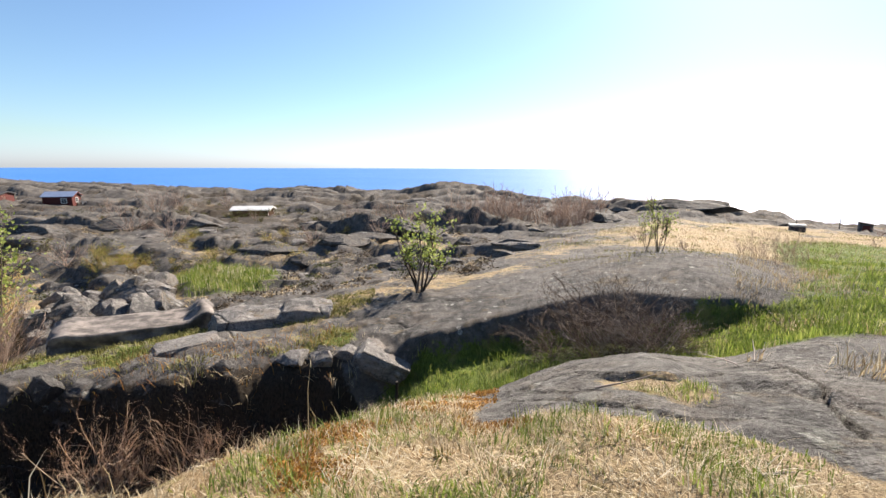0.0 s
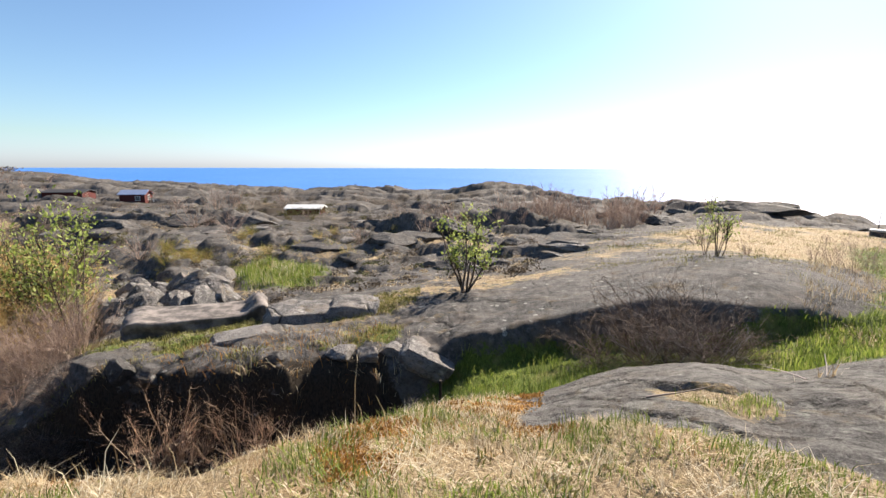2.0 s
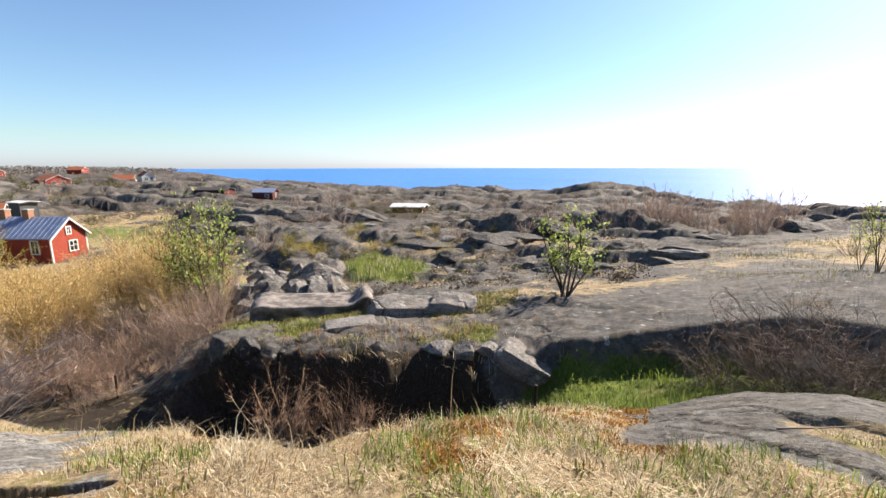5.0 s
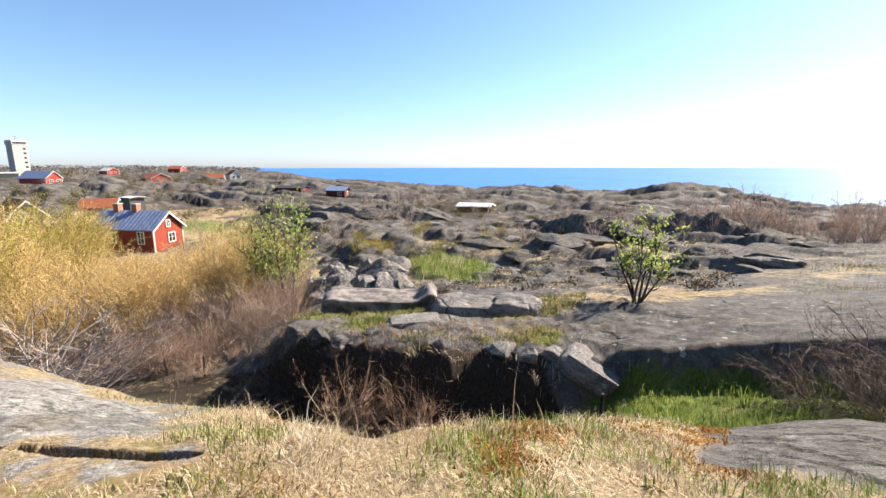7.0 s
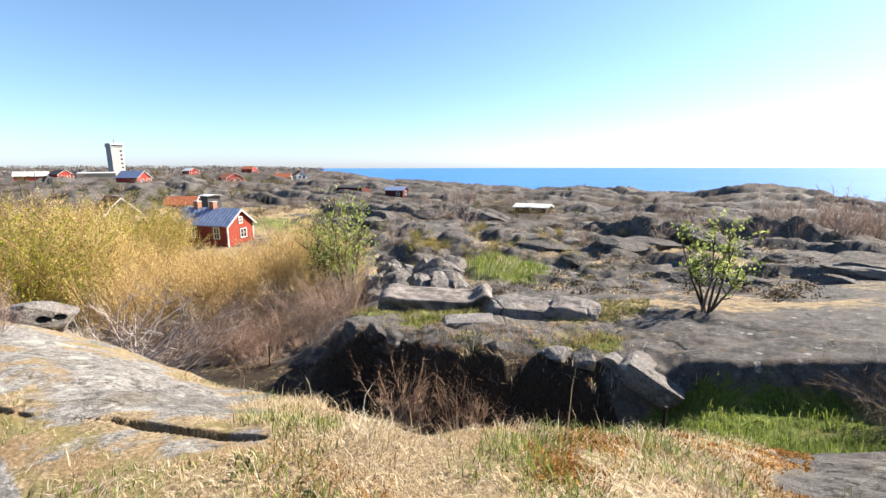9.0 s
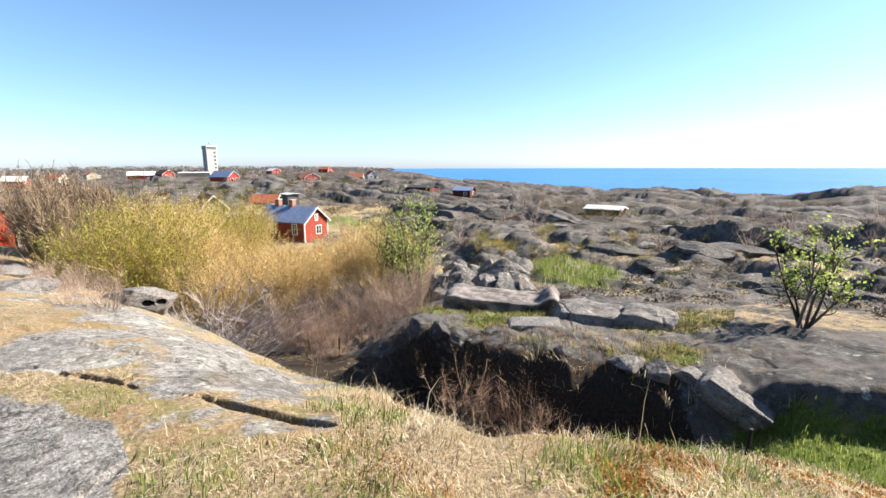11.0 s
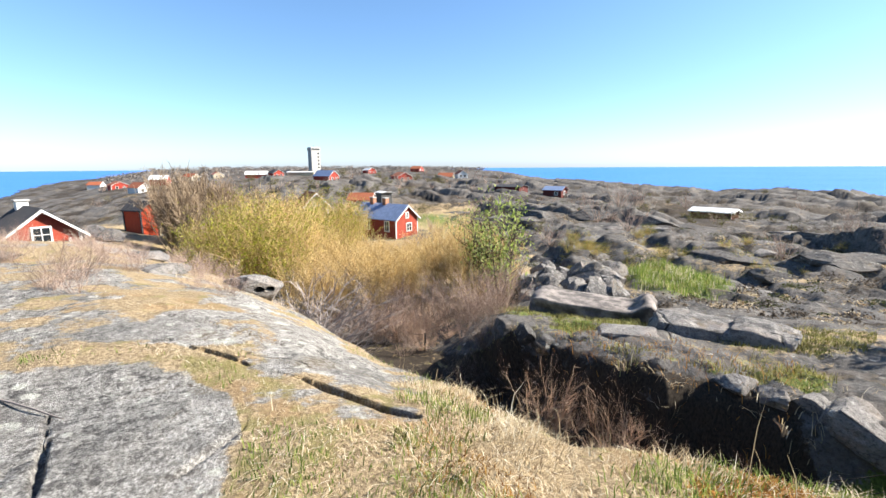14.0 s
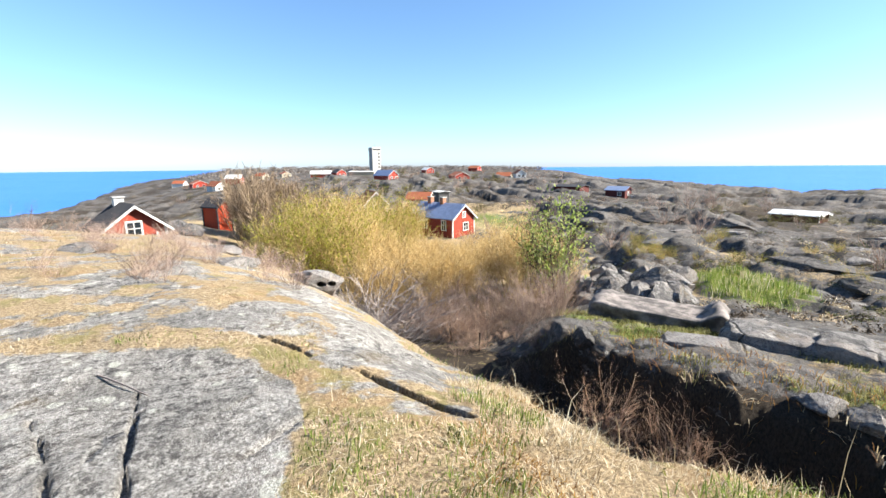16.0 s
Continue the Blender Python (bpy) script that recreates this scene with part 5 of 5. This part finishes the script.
# ---- grass ----


def blades(name, n_try, degs, radii, keep, length, width, material, label, seed, flop=0.7, power=1.0, full=0.0):
    """Bent blades of grass over a stretch of ground, as one body of grass."""
    g = np.random.default_rng(seed)
    deg = g.uniform(*degs, n_try)
    r = radii[0] + (radii[1] - radii[0]) * g.random(n_try) ** power
    a = np.radians(deg)
    x, y = -np.sin(a) * r, np.cos(a) * r
    ok = keep(deg, r, x, y) > g.random(n_try)
    deg, r, x, y = deg[ok], r[ok], x[ok], y[ok]
    z = many_heights(deg, r)
    n = len(r)
    clump = bumps(x, y, 0.5, seed + 3)
    size = length * g.uniform(0.4, 1.25, n) * (0.85 + 0.9 * clump) * np.where((deg > 62) & (r < 9), 0.6, 1.0)
    turn = 6.283 * (0.7 * bumps(x, y, 0.5, seed + 5, 2) + 0.6 * g.random(n))
    lay = np.clip(flop * g.uniform(0.3, 1.3, n), 0, 1.35)
    dx, dy = np.cos(turn) * np.sin(lay), np.sin(turn) * np.sin(lay)
    up = np.cos(lay)
    width = width * np.clip(r / full, 0.25, 1) if full else width
    size = size * np.clip(0.5 + r / (2 * full), 0, 1) if full else size
    sx, sy = -np.sin(turn) * width * g.uniform(0.6, 1.3, n), np.cos(turn) * width * g.uniform(0.6, 1.3, n)
    p = np.stack([x, y, z - 0.01], 1)
    side = np.stack([sx, sy, 0 * sx], 1)
    mid = p + size[:, None] * 0.55 * np.stack([dx * 0.7, dy * 0.7, up * 1.1], 1)
    tip = p + size[:, None] * np.stack([dx * 1.1, dy * 1.1, up * 0.85], 1)
    verts = np.stack([p - side, p + side, mid - side * 0.8, mid + side * 0.8, tip], 1).reshape(-1, 3)
    k = (np.arange(n) * 5)[:, None]
    tris = np.concatenate([k + [0, 1, 3], k + [0, 3, 2], k + [2, 3, 4]], 0)
    return tagged(new(name, mesh_tris(name, verts, tris, material)), label, "grass", kind="stuff")


def along_brow(d, r, x, y):
    edge = ring(BROW, d)[0]
    return smooth(r, edge - 1.5, edge - 0.7) * (1 - smooth(r, edge + 0.3, edge + 0.7)) * smooth(bumps(x, y, 0.7, 95) + 0.25, -0.1, 0.25) * smooth(d, -9, -4) * (1 - smooth(d, 16, 26))


def is_dry(deg, r, x, y):
    clear = np.ones(len(r))
    for line, _, half in SPLITS:
        c = np.array(line)
        near = (deg > c[0, 0]) & (deg < c[-1, 0]) & (r - np.interp(deg, c[:, 0], c[:, 1]) < half * 1.3) & (r - np.interp(deg, c[:, 0], c[:, 1]) > -half * 3)
        clear[near] = 0.05
    clear = np.where(deg > 62, clear * 0.55, clear) * (1 - 0.8 * along_brow(deg, r, x, y))
    return clear * smooth(cover_of(deg, r)[0] + 0.25 * bumps(x, y, 0.8, 71), 0.5, 0.8) * (0.3 + 0.7 * smooth(bumps(x, y, 0.35, 73), -0.35, 0.25))


def is_green(deg, r, x, y):
    return smooth(cover_of(deg, r)[1] + 0.2 * bumps(x, y, 0.8, 72), 0.4, 0.7)


def patchy(keep, size, seed, lo, hi):
    return lambda d, r, x, y: keep(d, r, x, y) * smooth(bumps(x, y, size, seed), lo, hi)


blades("dry_grass", 230000, (-52, 112), (1.3, 7.5), is_dry, 0.115, 0.0024, STRAW, "matted straw-coloured dry grass on the knoll", 201, 1.6, 0.75)
blades("green_grass", 90000, (-52, 100), (1.3, 7), patchy(is_dry, 0.9, 81, -0.15, 0.25), 0.12, 0.0035, GREEN_BLADE, "fresh green grass among dry tufts", 202, 0.6, 0.8)
blades("russet_moss", 50000, (-30, 60), (1.3, 6.5), patchy(is_dry, 0.7, 83, 0.0, 0.35), 0.055, 0.003, RUSSET, "rust-red moss and heath tufts", 203, 1.3)
blades("dry_grass", 60000, (-52, 110), (7, 40), is_dry, 0.20, 0.009, STRAW, "dry grass across the heath and ridge", 204, 0.8, 0.9, 30)
blades("green_grass", 50000, (-52, 12), (5, 40), patchy(is_green, 1.6, 85, -0.5, 0.3), 0.20, 0.009, GREEN_BLADE, "green grass in the hollow and meadow", 205, 0.5, 0.9, 14)
blades("hollow_grass", 16000, (-38, 7), (7.2, 13), patchy(is_green, 0.9, 88, -0.6, 0.1), 0.26, 0.006, GREEN_BLADE, "rank green grass below the whaleback", 212, 0.5)
blades("hollow_grass", 30000, (-52, -34), (6, 22), patchy(is_green, 1.2, 89, -0.5, 0.2), 0.24, 0.006, GREEN_BLADE, "rank green grass beside the slab", 213, 0.55)
blades("dry_tufts", 14000, (-52, -34), (6, 22), lambda d, r, x, y: smooth(bumps(x, y, 1.3, 90), 0.0, 0.4), 0.26, 0.006, STRAW, "pale dry tufts among the green grass", 214, 0.7)
blades("meadow_reeds", 26000, (18, 36), (22, 36), is_green, 0.5, 0.010, GREEN_BLADE, "bright green reeds in the wet meadow", 206, 0.25)
blades("straw_tangle", 36000, (-52, 100), (1.4, 7.0), patchy(is_dry, 0.8, 91, -0.15, 0.3), 0.24, 0.0022, BLEACHED, "long bleached straw lying in tangled mats", 215, 2.6, 0.8)
blades("brow_moss", 110000, (-8, 24), (2.4, 6.6), along_brow, 0.055, 0.009, ORANGE_MOSS, "orange-brown moss along the edge of the brow", 218, 0.9)
blades("leafy_herbs", 5000, (-20, 70), (1.7, 4.2), patchy(is_dry, 0.35, 96, 0.25, 0.4), 0.10, 0.009, OLIVE_TURF, "small dark olive herbs in the dry grass", 219, 0.5)
blades("cliff_grass", 4500, (8, 50), (8.2, 13), lambda d, r, x, y: smooth(bumps(x, y, 0.7, 92), 0.05, 0.35) * (r > ring(CLIFF_FOOT, d)[0] - 0.2) * (r < ring(RIDGE, d)[0]), 0.30, 0.006, STRAW, "pale dead grass hanging from the cliff", 216, 1.0)
blades("cliff_moss", 8000, (8, 52), (8.2, 14), lambda d, r, x, y: smooth(bumps(x, y, 0.9, 93), 0.0, 0.3) * (r > ring(CLIFF_FOOT, d)[0]) * (r < ring(RIDGE, d)[0] * 1.02), 0.18, 0.008, OLIVE_TURF, "olive moss and heath on the cliff's ledges", 217, 0.8)
blades("meadow_straw", 9000, (16, 38), (21, 37), is_green, 0.5, 0.009, BLEACHED, "pale dead reeds in the wet meadow", 220, 0.35)
blades("dry_stalks", 500, (12, 62), (3.0, 9.5), lambda d, r, x, y: 0.35 + 0 * r, 0.5, 0.0035, STRAW, "tall dry stalks at the gully's edge", 207, 0.3)
blades("gully_litter", 3500, (14, 52), (5.5, 12), lambda d, r, x, y: 0.5 + 0 * r, 0.28, 0.006, RUSSET, "dead bracken and fallen leaves in the gully", 208, 0.9)



def far_wood():
    """Low wind-bent woods along the island's far rise."""
    rng = random.Random(66)
    places = []
    for _ in range(330):
        d, r = rng.uniform(50, 92), rng.uniform(420, 930)
        at, high = on_ground(d, r), rng.uniform(1.5, 4.5)
        for _ in range(40):
            places.append(at + Vector((rng.gauss(0, 4.5), rng.gauss(0, 4.5), high * rng.random() ** 0.7)))
    tagged(new("far_wood", flake_mesh("far_wood", places, 1.0, WOOD_HAZE, 8)), "low grey-brown woods on the far island", "woods", kind="stuff")


# twig colours paled to paint in the haze of distance
WOOD_HAZE = plant_colour("far_wood_twigs_haze", (0.16, 0.14, 0.13), (0.24, 0.21, 0.19), (0.32, 0.28, 0.25), 0.2)
far_wood()

blades("ridge_turf", 44000, (9, 49), (9.5, 19), lambda d, r, x, y: smooth(np.maximum(cover_of(d, r)[0], cover_of(d, r)[1]) + 0.3 * bumps(x, y, 0.9, 75), 0.35, 0.7) * (r > ring(RIDGE, d)[0] * 0.96),
       0.20, 0.008, OLIVE_TURF, "olive moss and turf along the ridge", 209, 0.6)
blades("russet_moss", 16000, (-12, 16), (3.1, 5.8), patchy(is_dry, 0.5, 87, -0.3, 0.2), 0.06, 0.005, RUSSET, "orange-brown moss at the edge of the slab", 210, 0.7)
blades("pasture_turf", 30000, (-50, -12), (14, 50), lambda d, r, x, y: smooth(bumps(x, y, 2.2, 77), -0.1, 0.4), 0.22, 0.010, OLIVE_TURF, "olive-green turf patches in the pasture", 211, 0.6, 0.9, 30)

def heath(name, label, count, degs, radii, high, size, material, seed, keep):
    """Low clumps of heather and juniper among the rocks, as one body."""
    rng = random.Random(seed)
    spots = [(rng.uniform(*degs), math.exp(rng.uniform(math.log(radii[0]), math.log(radii[1])))) for _ in range(count)]
    spots = np.array([p for p in spots if keep(*p)])
    step, z = ledges(spots[:, 0], spots[:, 1])[1], many_heights(spots[:, 0], spots[:, 1])
    places = []
    for (d, r), bare, up in zip(spots, step, z):
        if bare > rng.uniform(0.3, 1.0):
            continue
        at, s = bearing(d, r, up), rng.uniform(0.5, 1.3) * high * (0.6 + r / 90)
        for _ in range(64):
            a, q = rng.uniform(0, 6.283), rng.random() ** 0.5
            places.append(at + Vector((math.cos(a) * q * s * 1.7, math.sin(a) * q * s * 1.7, s * rng.uniform(-0.15, 1.0) * (1 - 0.7 * q * q))))
    tagged(new(name, flake_mesh(name, places, size, material, seed, 2.2)), label, "heath", kind="stuff")


def open_heath(d, r):
    return not (d > 45 and r < 85) and not (d < -6 and r < 55) and not (20 < d < 33 and 22 < r < 34) and not (18 < d < 27 and 66 < r < 90)


HEATHER = plant_colour("brown_heather", (0.045, 0.035, 0.026), (0.13, 0.10, 0.07), (0.26, 0.20, 0.14), 0.2)
JUNIPER = plant_colour("dull_green_juniper", (0.04, 0.045, 0.016), (0.10, 0.11, 0.035), (0.20, 0.20, 0.07), 0.2)
heath("heather", "brown heather between the rocks of the field", 900, (-30, 62), (19, 150), 0.33, 0.058, HEATHER, 501, open_heath)
heath("juniper", "low dull green juniper mats among the rocks", 420, (-12, 62), (22, 150), 0.36, 0.058, JUNIPER, 502, open_heath)
heath("pale_heath", "bleached grass clumps among the rocks", 420, (-30, 62), (19, 120), 0.26, 0.05, STRAW, 503, open_heath)

# ---- fence ----


def fence():
    root = tagged(new("fence"), "rusty iron fence posts with slack wire", "fence")
    spots = [(6.5, 8.7), (21.5, 8.0), (36, 8.6), (47, 11.0), (57.3, 15.2), (61.0, 17.0), (66, 19)]
    tops = []
    for d, r in spots:
        at = on_ground(d, r, 0.3)
        bm = bmesh.new()
        bmesh.ops.create_cone(bm, cap_ends=True, segments=8, radius1=0.035, radius2=0.03, depth=1.0, matrix=Matrix.Translation((0, 0, 0.5)))
        post = part("post", bm, RUST, root)
        post.matrix_local = pose(*at, random.uniform(-5, 5), random.uniform(-5, 5), 0)
        tops.append(at + Vector((0, 0, 0.95)))
    for drop in (0.0, 0.3):
        for a, b in zip(tops, tops[1:]):
            pts = [a.lerp(b, i / 8) - Vector((0, 0, drop + 0.12 * (1 - (i / 4 - 1) ** 2))) for i in range(9)]
            wire = new("wire", mesh_tris("wire", *tubes([(pts, 0.006, 0.006)]), RUST))
            wire.parent = root


fence()


def stick(deg, r, length, turn, thick=0.012):
    rng = random.Random(int(deg * 10))
    pts = grow(rng, Vector((0, 0, 0)), Vector((1, 0, 0.0)), length, 0.04, 0.0, 6)
    ob = new("dead_branch", mesh_tris("dead_branch", *tubes([(pts, thick, thick * 0.4)]), DEAD_TWIG, True))
    ob.matrix_world = pose(*on_ground(deg, r, -0.012), 0, 0, turn)
    tagged(ob, "pale dead branch lying on the rock", "branch", "dead branches")


for d, r, l, turn in ((101.5, 4.8, 0.9, 35), (-36.5, 6.8, 0.7, 60), (-20, 4.4, 0.8, 20), (-38, 3.0, 0.5, 10), (-35, 6.6, 0.6, 110)):
    stick(d, r, l, turn)


def clothes_line(deg_a, deg_b, r, high):
    root = tagged(new("clothes_line"), "thin wire strung between two wooden posts", "line")
    tops = []
    for d in (deg_a, deg_b):
        at = on_ground(d, r, 0.2)
        bm = bmesh.new()
        bmesh.ops.create_cone(bm, cap_ends=True, segments=8, radius1=0.06, radius2=0.05, depth=high, matrix=Matrix.Translation((0, 0, high / 2)))
        post = part("post", bm, GREY_WOOD, root)
        post.matrix_local = pose(*at)
        tops.append(at + Vector((0, 0, high - 0.05)))
    new("wire", mesh_tris("wire", *tubes([([tops[0].lerp(tops[1], i / 6) for i in range(7)], 0.025, 0.025)]), RUST)).parent = root


clothes_line(-38.7, -42.0, 82, 2.2)


def lidded_box(deg, r):
    root = tagged(new("storage_box"), "small dark box with a white lid in the grass", "box")
    root.matrix_world = pose(*on_ground(deg, r, 0.05), 0, 0, deg + 15)
    part("body", boxed((-0.5, -0.35, 0), (0.5, 0.35, 0.45), 0.03), DARK_ROOF, root)
    part("lid", boxed((-0.55, -0.4, 0.454), (0.55, 0.4, 0.62), 0.04), WHITE, root)


lidded_box(-38.8, 47)
